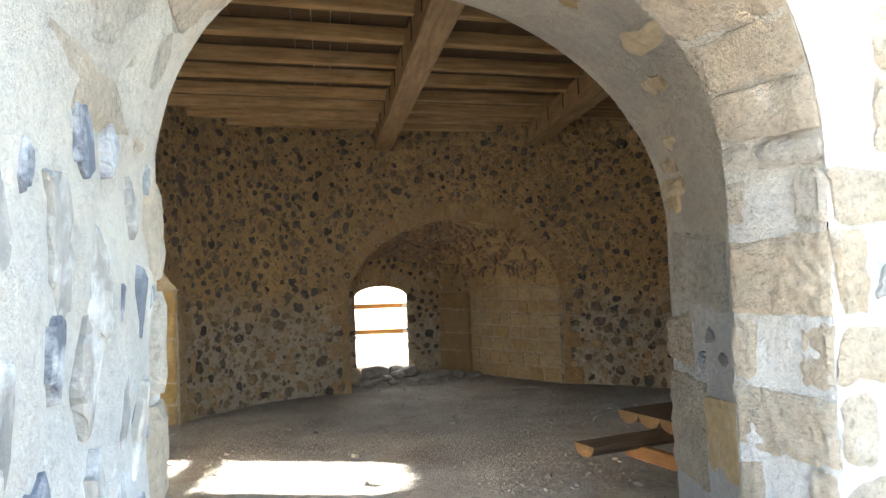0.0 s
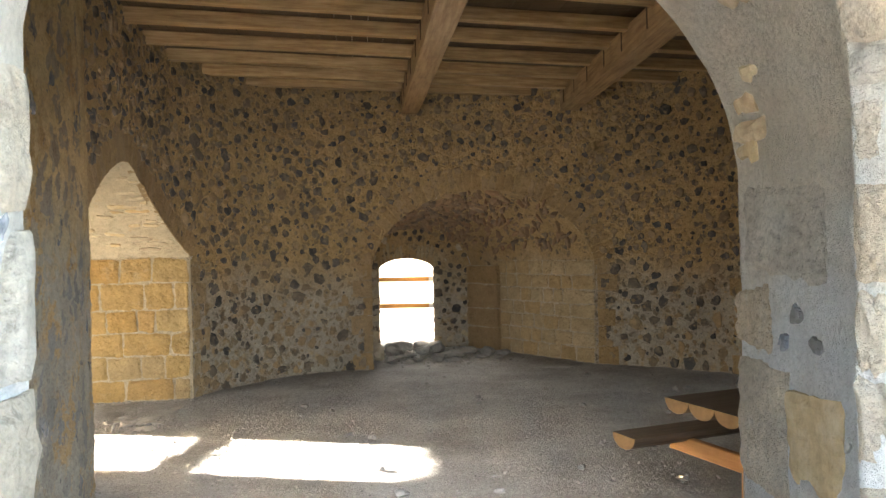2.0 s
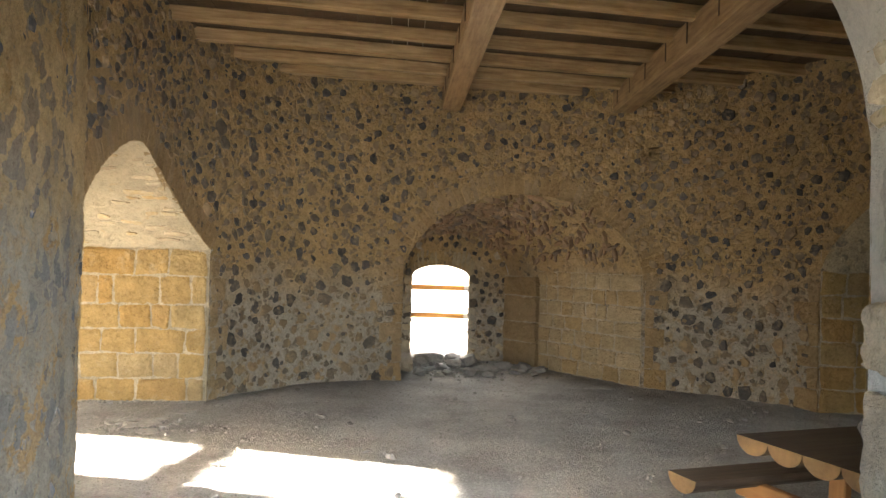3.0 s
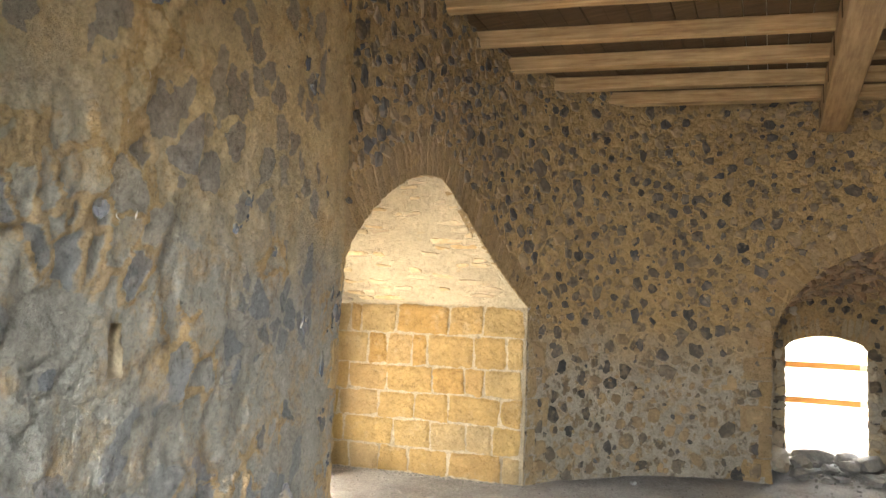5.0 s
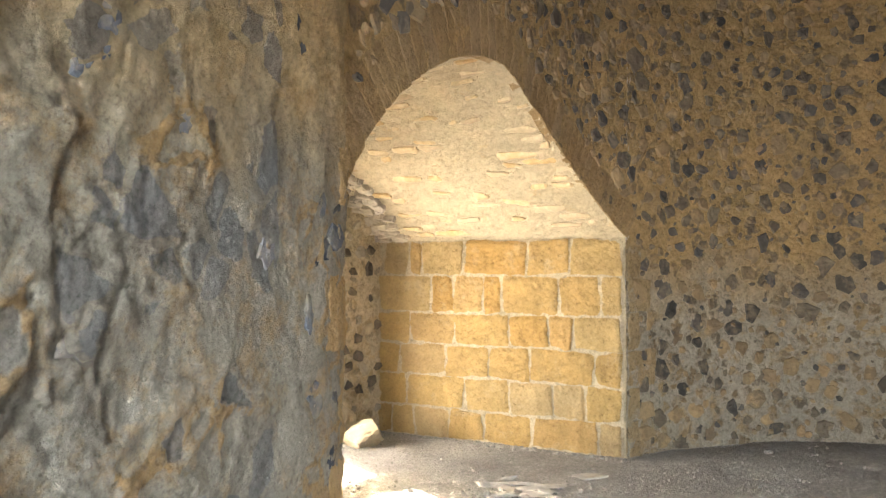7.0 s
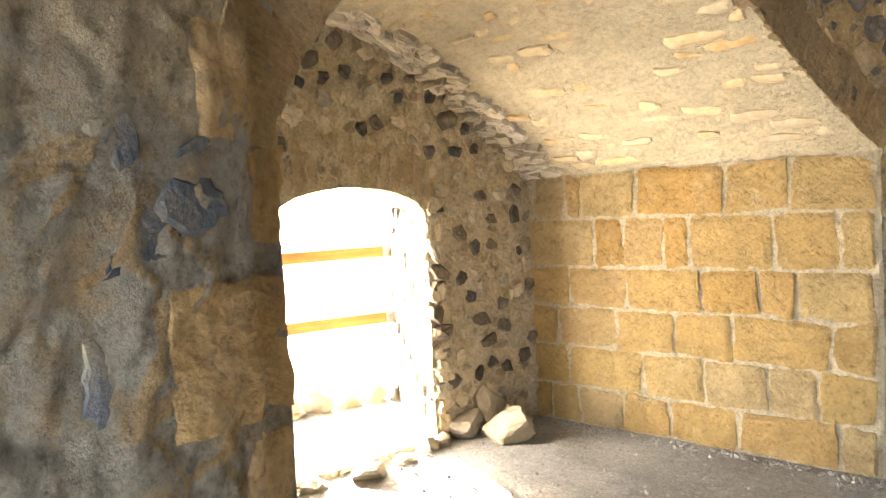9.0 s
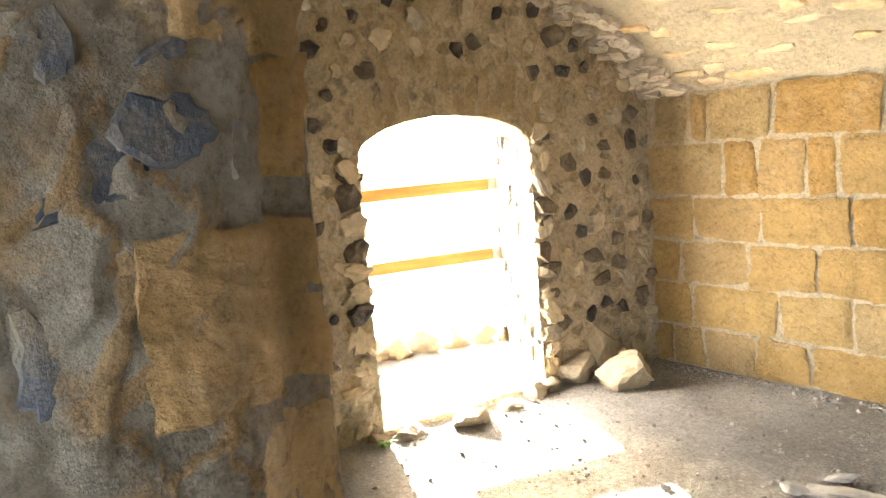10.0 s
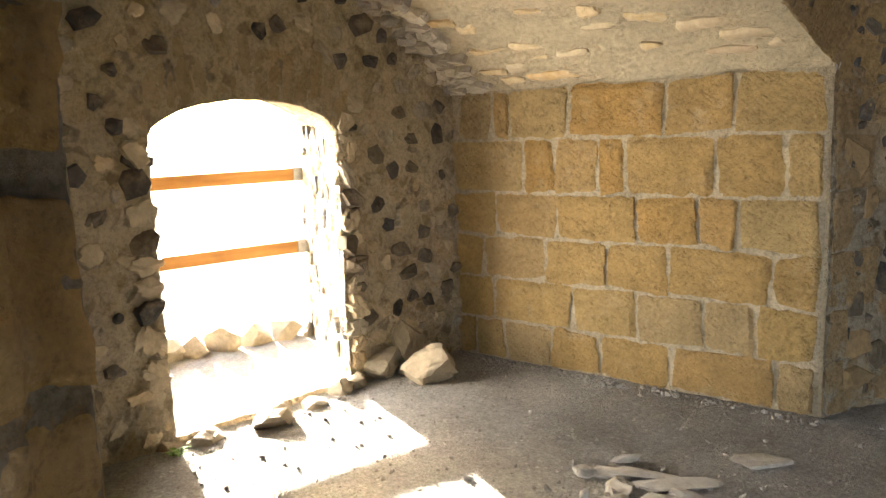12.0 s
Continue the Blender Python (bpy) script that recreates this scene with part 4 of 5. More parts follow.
# dressed side walls of the embrasures
def ashlar(name, p, q, side, courses, material, label, seed, proud=0.03):
    spot = flat_spot(p, q, side)
    length = (Vector(q) - Vector(p)).length
    zs = [c[0] for c in courses] + [courses[-1][0] + courses[-1][1]]
    top = courses[-1][0] + courses[-1][1]
    v, f = [], []
    nu, nz = 30, 24
    for i in range(nu + 1):
        for j in range(nz + 1):
            pos, n = spot(length * i / nu, -0.03 + (top + 0.03) * j / nz)
            v.append(pos + n * (proud - 0.014 + 0.005 * noise.noise(pos * 9)))
    for i in range(nu):
        for j in range(nz):
            k = i * (nz + 1) + j
            f.append((k, k + nz + 1, k + nz + 2, k + 1))
    wall = tagged(part_mesh(name, mesh_from(name, v, f), MAT_JOINT, smooth=True), label, "wall", kind="structure")
    r = random.Random(seed)
    for n, (z0, h, joints) in enumerate(courses):
        for k, (a, b) in enumerate(zip(joints, joints[1:])):
            g = 0.0095
            piece("ashlar_block", spot, a + g * r.uniform(0.7, 1.8), b - g * r.uniform(0.7, 1.8), z0 + g * r.uniform(0.6, 1.4), z0 + h - g * r.uniform(0.6, 1.4),
                  proud + r.uniform(-0.003, 0.008), 0.04, material, wall, seed=seed + 20 * n + k, wob=0.014, na=12, nb=9, tuck=0.007, chip=0.008)
    return wall


ashlar("wall_niche_side", (-4.92, 7.98), (-3.005, 8.40), 1, [
    (0.0, 0.225, [0.0, 0.13, 0.33, 0.63, 0.92, 1.30, 1.785, 1.955]),
    (0.225, 0.245, [0.0, 0.26, 0.76, 1.12, 1.46, 1.70, 1.955]),
    (0.47, 0.24, [0.0, 0.19, 0.60, 0.96, 1.28, 1.76, 1.955]),
    (0.71, 0.24, [0.0, 0.29, 0.68, 1.12, 1.43, 1.61, 1.955]),
    (0.95, 0.285, [0.0, 0.47, 0.67, 0.91, 1.06, 1.50, 1.80, 1.955]),
    (1.235, 0.265, [0.05, 0.28, 0.39, 0.75, 1.26, 1.58, 1.955])], MAT_BLOCK, "honey-coloured sandstone ashlar wall with pale mortar joints", 300)


def random_courses(length, heights, seed, wide=(0.2, 0.36)):
    r = random.Random(seed)
    out, z = [], 0.0
    for h in heights:
        j = [0.0]
        while j[-1] < length - wide[1]:
            j.append(j[-1] + r.uniform(*wide))
        j[-1] = length
        out.append((z, h, j))
        z += h
    return out


B_LEN = math.hypot(1.55 - 0.35, 10.34 - 11.71)
ashlar("wall_far_side", (0.35, 11.71), (1.545, 10.34), 1, random_courses(B_LEN, [0.2, 0.19, 0.19, 0.18, 0.19, 0.19, 0.2], 61, (0.17, 0.32)), MAT_FARBLOCK,
       "pale sandstone ashlar side wall of the far embrasure", 400)
P_LEN = math.hypot(0.46, 0.52)
ashlar("wall_far_pier", (-0.10, 12.16), (0.30, 11.70), 1, random_courses(P_LEN, [0.34, 0.28, 0.36, 0.28], 63, (0.3, 0.5)), MAT_RING,
       "large brown ashlar blocks at the far embrasure corner", 440, proud=0.06)
r_a, r_b = ROOM.at(R0), NR_BACK.at(0)
ashlar("wall_side_ashlar", (r_a.x, r_a.y), (r_b.x, r_b.y), 1, random_courses((r_b - r_a).length, [0.24] * 6, 62), MAT_BLOCK,
       "sandstone ashlar side wall of the third embrasure", 470)


# stones showing through the vault plaster
def loft(front_plan, f0, f1, f_head, back_plan, b_len, b_head, centre):
    """A vault as spot(s, w): s from the front (0) to the back (1), w over the arch from 0 to 1."""
    def at(s, w):
        u = f0 + (f1 - f0) * w
        p = front_plan.at(u)
        q = back_plan.at(b_len * w)
        a = Vector((p.x, p.y, f_head(min(max(u, f0 + 1e-4), f1 - 1e-4))))
        b = Vector((q.x, q.y, b_head(min(max(b_len * w, 1e-4), b_len - 1e-4))))
        return a.lerp(b, s)

    def spot(s, w):
        p = at(s, w)
        du = at(min(s + 0.02, 1), w) - at(max(s - 0.02, 0), w)
        dw = at(s, min(w + 0.01, 1)) - at(s, max(w - 0.01, 0))
        n = du.cross(dw).normalized()
        if n.dot(centre - p) < 0:
            n.negate()
        return p, n
    return spot


vault_l = bpy.data.objects["wall_niche_vault"]
spot_l = loft(ROOM, L0, L1, head_l, NL_BACK, NL_BACK.length, nl_head, Vector((-3.9, 6.8, 0.9)))
DEPTH_L = 1.9
w = 0.985
row = 0
count = 0
r = random.Random(77)
while w > 0.03:
    step = 0.024 if w > 0.45 else 0.028
    s = r.uniform(0.0, 0.06)
    while s < 0.86:
        ln = r.uniform(0.05, 0.26) / DEPTH_L * (1.4 if r.random() < 0.25 else 1)
        chance = 0.30 if row % 3 else 0.48
        if r.random() < chance and count < 300:
            big = r.random() < 0.3
            piece("vault_stone", spot_l, s, min(s + ln, 0.9), w - step * r.uniform(0.45, 0.95), w - step * 0.08, r.uniform(0.006, 0.018), 0.03,
                  MAT_LIME, vault_l, seed=count, wob=0.004, na=7, nb=3, tuck=0.008, chip=0.003)
            count += 1
        s += ln + r.uniform(0.005, 0.05)
    w -= step
    row += 1
# ragged courses where the vault meets the end wall
r = random.Random(78)
poses = []
for k in range(230):
    w = r.uniform(0.35, 0.99) if r.random() < 0.8 else r.uniform(0.02, 0.35)
    s = 0.87 + 0.13 * r.random()
    p, n = spot_l(s, w)
    m = place(p + n * r.uniform(-0.01, 0.02), n + Vector((0.15, 0, r.uniform(-0.25, 0.0))), r.uniform(0.10, 0.22), r.uniform(0.035, 0.07), 0.10, r.uniform(-0.12, 0.12))
    poses.append(m)
MAT_RAG = stone_material("broken_limestone", [(0.62, 0.55, 0.42), (0.52, 0.46, 0.38), (0.66, 0.58, 0.43), (0.40, 0.35, 0.30)], wear=(0.66, 0.58, 0.44))
lay_stones(vault_l, poses, MAT_RAG, 230, "broken_stone")

vault_b = bpy.data.objects["wall_far_vault"]
spot_b = loft(ROOM, B0, B1, head_b, NB_BACK, NB_BACK.length, nb_head, Vector((-0.3, 11.2, 0.9)))
r = random.Random(79)
poses = []
for k in range(420):
    s, w = r.random() ** 0.8, r.uniform(0.10, 0.97)
    p, n = spot_b(s, w)
    poses.append(place(p + n * r.uniform(-0.005, 0.03), n + Vector((r.uniform(-.2, .2), r.uniform(-.3, .3), 0)), r.uniform(0.04, 0.09), r.uniform(0.10, 0.22), 0.10, r.uniform(-1.5, 0.2)))
MAT_BRICKY = stone_material("reddish_rubble", [(0.36, 0.22, 0.12), (0.28, 0.19, 0.12), (0.40, 0.27, 0.15), (0.20, 0.15, 0.11)], wear=(0.42, 0.30, 0.18))
lay_stones(vault_b, poses, MAT_BRICKY, 300, "vault_stone", "many more thin stones of the far vault", "vault_rubble")


# stones of the end walls
def end_wall(wall, plan, top, w0, w1, head, seed, gap, count_dark, material_pale):
    def blocked(u, z):
        if z > top(min(max(u, 1e-3), plan.length - 1e-3)) - 0.05:
            return True
        if w0 - 0.06 < u < w1 + 0.06 and z < head(min(max(u, w0), w1)) + 0.30:
            return True
        return False
    pts = scatter((0.05, plan.length - 0.05, 0.05, 2.4), gap, 9000, blocked, seed)
    r = random.Random(seed)
    dark, pale = [], []
    for u, z, g in pts:
        p, n = plan.at(u), plan.normal(u)
        v = Vector((p.x, p.y, z))
        k = g * 0.86 * r.uniform(0.65, 1.2)
        wide = r.uniform(1.0, 1.7) if z < 0.55 else r.uniform(0.85, 1.35)
        m = place(v + Vector((n.x, n.y, 0)) * (relief(v, 0.014) + (lumps(v, 0.014) if plan is NL_BACK else 0) + r.uniform(-0.004, 0.006)), Vector((n.x, n.y, r.uniform(-.1, .2))), k * wide, k * r.uniform(0.75, 1.1), 0.07, r.uniform(-0.5, 0.5))
        (dark if r.random() < count_dark and z > 0.25 else pale).append(m)
    # stones lining both jambs
    for u, way in ((w0, -1), (w1, 1)):
        z = 0.05
        while z < head((w0 + w1) / 2) - 0.12:
            h = r.uniform(0.07, 0.15)
            p, n = plan.at(u + way * r.uniform(0.045, 0.07)), plan.normal(u)
            v = Vector((p.x, p.y, z + h / 2)) + Vector((n.x, n.y, 0)) * r.uniform(-0.01, 0.015)
            m = place(v, Vector((n.x, n.y, 0)), r.uniform(0.12, 0.17), h * 1.05, 0.10, r.uniform(-0.15, 0.15))
            (dark if r.random() < 0.45 and z > 0.5 else pale).append(m)
            z += h * 0.95
        for d in range(7):
            z = 0.05
            while z < 1.3:
                h = r.uniform(0.07, 0.16)
                f0 = plan.at(u)
                g0 = (WL_OUT if plan is NL_BACK else WB_OUT)
                q = g0.at(0 if way < 0 else g0.length)
                v = f0.lerp(q, (d + 0.3 + 0.5 * r.random()) / 7)
                ax = (q - f0).normalized()
                nn = Vector((ax.y, -ax.x)) * (1 if way > 0 else -1)
                if nn.dot((g0.at(g0.length / 2) + plan.at((w0 + w1) / 2)) / 2 - v) < 0:
                    nn = -nn
                m = place(Vector((v.x, v.y, z + h / 2)), Vector((nn.x, nn.y, 0)), r.uniform(0.1, 0.2), h * 0.9, 0.05, r.uniform(-0.2, 0.2))
                (dark if r.random() < 0.4 else pale).append(m)
                z += h * 1.1
    lay_stones(wall, dark, MAT_BASALT, 300)
    lay_stones(wall, pale, material_pale, 300, shapes=RAGGED)


MAT_TAN = stone_material("tan_rubble", [(0.54, 0.45, 0.31), (0.48, 0.41, 0.30), (0.58, 0.485, 0.33), (0.36, 0.335, 0.29), (0.55, 0.44, 0.28)], wear=(0.63, 0.53, 0.37))
end_wall(wall_niche_back, NL_BACK, nl_head, WL0, WL1, wl_head, 21, lambda u, z: 0.115, 0.40, MAT_TAN)
end_wall(wall_far_back, NB_BACK, nb_head, WB0, WB1, wb_head, 22, lambda u, z: 0.12, 0.75, MAT_TAN)


# flat stones over the doorway heads, set on edge
def head_stones(wall, plan, w0, w1, head, seed, material):
    r = random.Random(seed)
    n = 15
    for k in range(n):
        w = w0 - 0.04 + (w1 - w0 + 0.08) * k / n
        w2 = w + (w1 - w0 + 0.08) / n
        c = (w0 + w1) / 2
        lean = (w - c) * 0.55

        def spot(a, b):
            u = a + lean * b
            p, nn = plan.at(u), plan.normal(u)
            n3 = Vector((nn.x, nn.y, 0))
            base = head(min(max(a, w0 + 1e-3), w1 - 1e-3))
            return Vector((p.x, p.y, base + b)), n3
        piece("head_stone", spot, w + 0.004, w2 - 0.004, 0.0, r.uniform(0.20, 0.30), 0.015, 0.05, material, wall, seed=seed + k, wob=0.005, na=2, nb=4, tuck=0.008)


MAT_HEAD = tooled_material("head_stone", [(0.56, 0.44, 0.27), (0.59, 0.47, 0.30), (0.53, 0.41, 0.24)], (0.62, 0.51, 0.34))
head_stones(wall_niche_back, NL_BACK, WL0, WL1, wl_head, 700, MAT_HEAD)
head_stones(wall_far_back, NB_BACK, WB0, WB1, wb_head, 720, MAT_HEAD)

# ---- the entrance's stones ----
INV = DOOR.inverted()


def jamb_spot(a_pts, b_pts, right, amp=0.0):
    """A jamb of the entrance: a from the first outline (0) to the second (1), b up."""
    p0, p1 = Vector(a_pts[-1 if right else 0]), Vector(b_pts[-1 if right else 0])
    d = p1 - p0
    n = Vector((d.y, -d.x, 0)).normalized()
    if n.dot(Vector((0.1, 1.9, 0)) - p0) < 0:
        n = -n
    return lambda a, b: (Vector((p0.x + d.x * a, p0.y + d.y * a, b)), n)


front_wall = bpy.data.objects["wall_door_front"]
pass_wall = bpy.data.objects["wall_door_passage"]
outer_wall = bpy.data.objects["wall_outer_face"]
right_front = jamb_spot(front, ring, True)
# courses of the reveal: whole blocks by turns with a small stone at each edge
REVEAL = [(0.05, 0.21, True), (0.25, 0.39, False), (0.415, 0.575, True), (0.60, 0.74, False), (0.765, 0.925, True), (0.955, 1.085, False),
          (1.11, 1.27, True), (1.295, 1.445, False), (1.468, 1.665, True), (1.70, 1.825, False)]
ROUGH = dict(wob=0.012, chip=0.010, tuck=0.008)
for k, (z0, z1, whole) in enumerate(REVEAL):
    if whole:
        piece("quoin", right_front, 0.0, 1.0, z0, z1, 0.016, 0.03, MAT_QUOIN, front_wall, seed=810 + k, na=16, nb=10, **ROUGH)
    else:
        piece("quoin", right_front, 0.76, 1.0, z0, z1, 0.014, 0.03, MAT_QUOIN, front_wall, seed=830 + k, na=6, nb=9, **ROUGH)
        piece("quoin", right_front, 0.0, 0.30, z0, z1, 0.014, 0.03, MAT_QUOIN, front_wall, seed=850 + k, na=7, nb=9, **ROUGH)
right_pass = jamb_spot(rebate, inner, True)
for k, (z0, z1, a0, a1) in enumerate(((0.06, 0.24, 0.35, 1.0), (0.30, 0.62, 0.30, 1.0), (0.74, 1.15, 0.585, 1.0), (1.20, 1.39, 0.69, 1.0), (1.445, 1.715, 0.28, 0.90))):
    piece("quoin", right_pass, a0, a1, z0, z1, 0.022, 0.03, MAT_QUOIN, pass_wall, seed=870 + k, na=14, nb=12, wob=0.02, chip=0.014, tuck=0.010)
piece("quoin", right_pass, 0.19, 0.575, 0.83, 1.11, 0.014, 0.03, MAT_LIME, pass_wall, seed=880, na=10, nb=9, wob=0.02, chip=0.006, tuck=0.008)
dark_spots = []
r = random.Random(41)
for a, z, w, h in ((0.34, 1.255, 0.12, 0.05), (0.50, 1.33, 0.07, 0.07), (0.60, 1.24, 0.05, 0.06), (0.16, 1.02, 0.06, 0.04), (0.40, 0.70, 0.08, 0.05), (0.62, 0.66, 0.06, 0.06)):
    p, n = right_pass(a, z)
    dark_spots.append(place(p + n * 0.004, n, w, h, 0.03, r.uniform(-0.4, 0.4)))

# the left wall: large blue-grey stones bedded in whitewash
left_front = jamb_spot(front, ring, False)
pts = scatter((0.0, 0.95, 0.05, 2.0), lambda u, z: 0.155, 9000, lambda u, z: u > 0.86 and z < 1.8, 31)
r = random.Random(32)
poses = []
for u, z, g in pts:
    p, n = left_front(u / 0.96, z)
    k = g * r.choice((0.5, 0.7, 0.85, 1.05))
    poses.append(place(p + n * r.uniform(-0.006, 0.004), n + Vector((0, r.uniform(-.1, .1), r.uniform(-.1, .1))), k * r.uniform(0.6, 0.95), k * r.uniform(0.9, 1.7), 0.035, r.uniform(-0.4, 0.4)))
MAT_WASHED = stone_material("whitewashed_stone", [(0.15, 0.165, 0.20), (0.26, 0.27, 0.30), (0.09, 0.10, 0.125), (0.36, 0.34, 0.31), (0.19, 0.21, 0.24)], wear=(0.60, 0.60, 0.60), dust=0.55)
lay_stones(front_wall, poses, MAT_WASHED, 300, shapes=RAGGED)
lay_stones(pass_wall, dark_spots, MAT_WASHED, 300, shapes=RAGGED)
for k in range(8):
    z = 0.03 + 0.225 * k
    a = 0.86 if k % 2 else 0.91
    piece("quoin", left_front, a, 1.0, z + 0.006, z + 0.21, 0.020, 0.03, MAT_QUOIN, front_wall, seed=890 + k, wob=0.01, na=4, nb=7, chip=0.008, tuck=0.010)


# arch stones
def arch_spot(first, second, lift):
    n0, n1 = 16, 16 + 44

    def at(a, w):
        x = n0 + (n1 - n0) * min(max(w, 0.0), 1.0)
        i = min(int(x), n1 - 1)
        f = x - i
        p = Vector(first[i]).lerp(Vector(first[i + 1]), f)
        q = Vector(second[i]).lerp(Vector(second[i + 1]), f)
        return p.lerp(q, a)

    def spot(a, w):
        p = at(a, w)
        t1 = at(a, w + 0.01) - at(a, w - 0.01)
        t2 = at(1, w) - at(0, w)
        n = t1.cross(t2).normalized()
        if n.dot(DOOR @ Vector((0, 0, 1.6)) - p) < 0:
            n = -n
        return p, n
    return spot


front_arch = arch_spot(front, ring, 0.01)
r = random.Random(91)
w = 0.0
k = 0
while w < 0.995:
    w2 = min(1.0, w + r.uniform(0.055, 0.095))
    piece("voussoir", front_arch, 0.02, 0.99, w + 0.0035, w2 - 0.0035, r.uniform(0.014, 0.024) if w > 0.45 else r.uniform(0.0, 0.008), 0.03, MAT_QUOIN, front_wall, seed=910 + k, wob=0.004, na=8, nb=4, chip=0.004, tuck=0.010)
    w, k = w2, k + 1
pass_arch = arch_spot(rebate, inner, 0.01)
for k, (w, dw, a, da) in enumerate(((0.93, 0.022, 0.70, 0.28), (0.90, 0.022, 0.72, 0.2), (0.87, 0.02, 0.6, 0.15), (0.955, 0.018, 0.80, 0.19), (0.74, 0.03, 0.05, 0.4), (0.80, 0.02, 0.4, 0.2), (0.66, 0.02, 0.3, 0.16))):
    piece("arch_stone", pass_arch, a, a + da, w, w + dw, 0.010, 0.02, MAT_LIME, pass_wall, seed=940 + k, wob=0.004, na=5, nb=3, chip=0.006, tuck=0.008)

# outer face beside the entrance
def face_spot(a, b):
    return DOOR @ Vector((a, -0.272, b)), DOOR.to_3x3() @ Vector((0, -1, 0))


r = random.Random(95)
k = 0
bits = []
for z0, z1, whole in REVEAL + [(1.86, 2.04, True), (2.07, 2.25, False), (2.28, 2.46, True)]:
    a = 0.795 if z1 < 1.84 else 0.94
    ln = r.uniform(0.08, 0.11) if whole else r.uniform(0.22, 0.30)
    while a < 1.8:
        piece("face_stone", face_spot, a + 0.002, a + ln, z0 + r.uniform(-0.01, 0.01), z1 + r.uniform(-0.01, 0.01), 0.014, 0.03, MAT_QUOIN, outer_wall, seed=1000 + k, wob=0.02, na=8, nb=7, chip=0.010, tuck=0.010)
        k += 1
        gap = r.uniform(0.07, 0.16)
        p, n = face_spot(a + ln + gap / 2, (z0 + z1) / 2 + r.uniform(-0.03, 0.05))
        bits.append(place(p + n * 0.006, n, gap * 0.6, r.uniform(0.05, 0.11), 0.03, r.uniform(-0.5, 0.5)))
        a += ln + gap
        ln = r.uniform(0.14, 0.30)
lay_stones(outer_wall, bits, MAT_WASHED, 300, shapes=RAGGED)


# ---- rails across the doorways ----
def rail(centre, length, height, thick, turn, slope, group):
    base = tagged(new("barrier_rail"), "orange-yellow wooden rail held by grey brackets across a doorway", "rail", group)
    base.matrix_world = Matrix.Translation(centre) @ Matrix.Rotation(turn, 4, "Z") @ Matrix.Rotation(slope, 4, "Y")
    part("plank", bar_mesh("plank", length, thick, height, 0.003, 0.005, 3), MAT_RAIL, base)
    for s in (-1, 1):
        bm = bmesh.new()
        for dy in (-1, 1):
            bmesh.ops.create_cube(bm, size=1, matrix=Matrix.Translation((0, dy * (thick / 2 + 0.004), height / 2)) @ Matrix.Diagonal((0.085, 0.006, height * 1.06, 1)))
        bmesh.ops.create_cube(bm, size=1, matrix=Matrix.Translation((0.044 * s, 0, height / 2)) @ Matrix.Diagonal((0.006, thick + 0.014, height * 1.3, 1)))
        br = part("bracket", bm, MAT_STEEL, base, "grey steel bracket")
        br.matrix_local = Matrix.Translation((s * (length / 2 + 0.002), 0, 0))
    return base


MAT_RAIL = wood_material("yellow_pine", (0.29, 0.135, 0.034), (0.42, 0.215, 0.062), 0.6)
MAT_STEEL, st_t, st_b = nodes_of("galvanised_steel", 0.5)
st_b.inputs["Metallic"].default_value = 0.7
st_t.links.new(ramp(st_t, noise_tex(st_t, 30, 4), [(0.3, gray(0.28)), (0.7, gray(0.45))]), st_b.inputs["Base Color"])
rail((-5.95, 6.90, 1.02), 1.19, 0.08, 0.045, math.pi / 2 - 0.03, 0.0, "rails across the near doorway")
rail((-5.95, 6.90, 0.555), 1.19, 0.08, 0.045, math.pi / 2 - 0.03, 0.0, "rails across the near doorway")
rail((-1.26, 13.3, 0.97), 1.0, 0.08, 0.045, 0.0, 0.0, "rails across the far doorway")
rail((-1.26, 13.3, 0.52), 1.0, 0.08, 0.045, 0.0, 0.0, "rails across the far doorway")


# ---- loose stones ----
def rock_bm(size, seed, flat=1.0):
    """A broken stone with a few flat faces."""
    r = random.Random(seed)
    bm = bmesh.new()
    bmesh.ops.create_icosphere(bm, subdivisions=3, radius=1)
    cuts = [(Vector((r.gauss(0, 1), r.gauss(0, 1), r.gauss(0, 1))).normalized(), r.uniform(0.48, 0.72)) for _ in range(15)]
    for v in bm.verts:
        p = v.co.copy()
        for _ in range(2):
            for n, dd in cuts:
                over = p.dot(n) - dd
                if over > 0:
                    p -= n * over
        p = p * 1.3 + 0.09 * noise.noise_vector(p * 3 + Vector((seed, 0, 0))) + 0.07 * noise.noise_vector(p * 7 + Vector((seed, 3, 0))) + 0.03 * noise.noise_vector(p * 15 + Vector((seed, 3, 5)))
        v.co = Vector((p.x * size[0], p.y * size[1], p.z * size[2] * flat))
    low = min(v.co.z for v in bm.verts)
    for v in bm.verts:
        v.co.z -= low
    return bm


def rock(x, y, size, seed, label, turn=0.0, group="", material=None, sink=0.012, name="fallen_stone", category="stone"):
    ob = part(name, rock_bm(size, seed), material or MAT_RUBBLE)
    ob.matrix_world = Matrix.Translation((x, y, ground_height(x, y) - sink)) @ Matrix.Rotation(turn, 4, "Z")
    return tagged(ob, label, category, group)


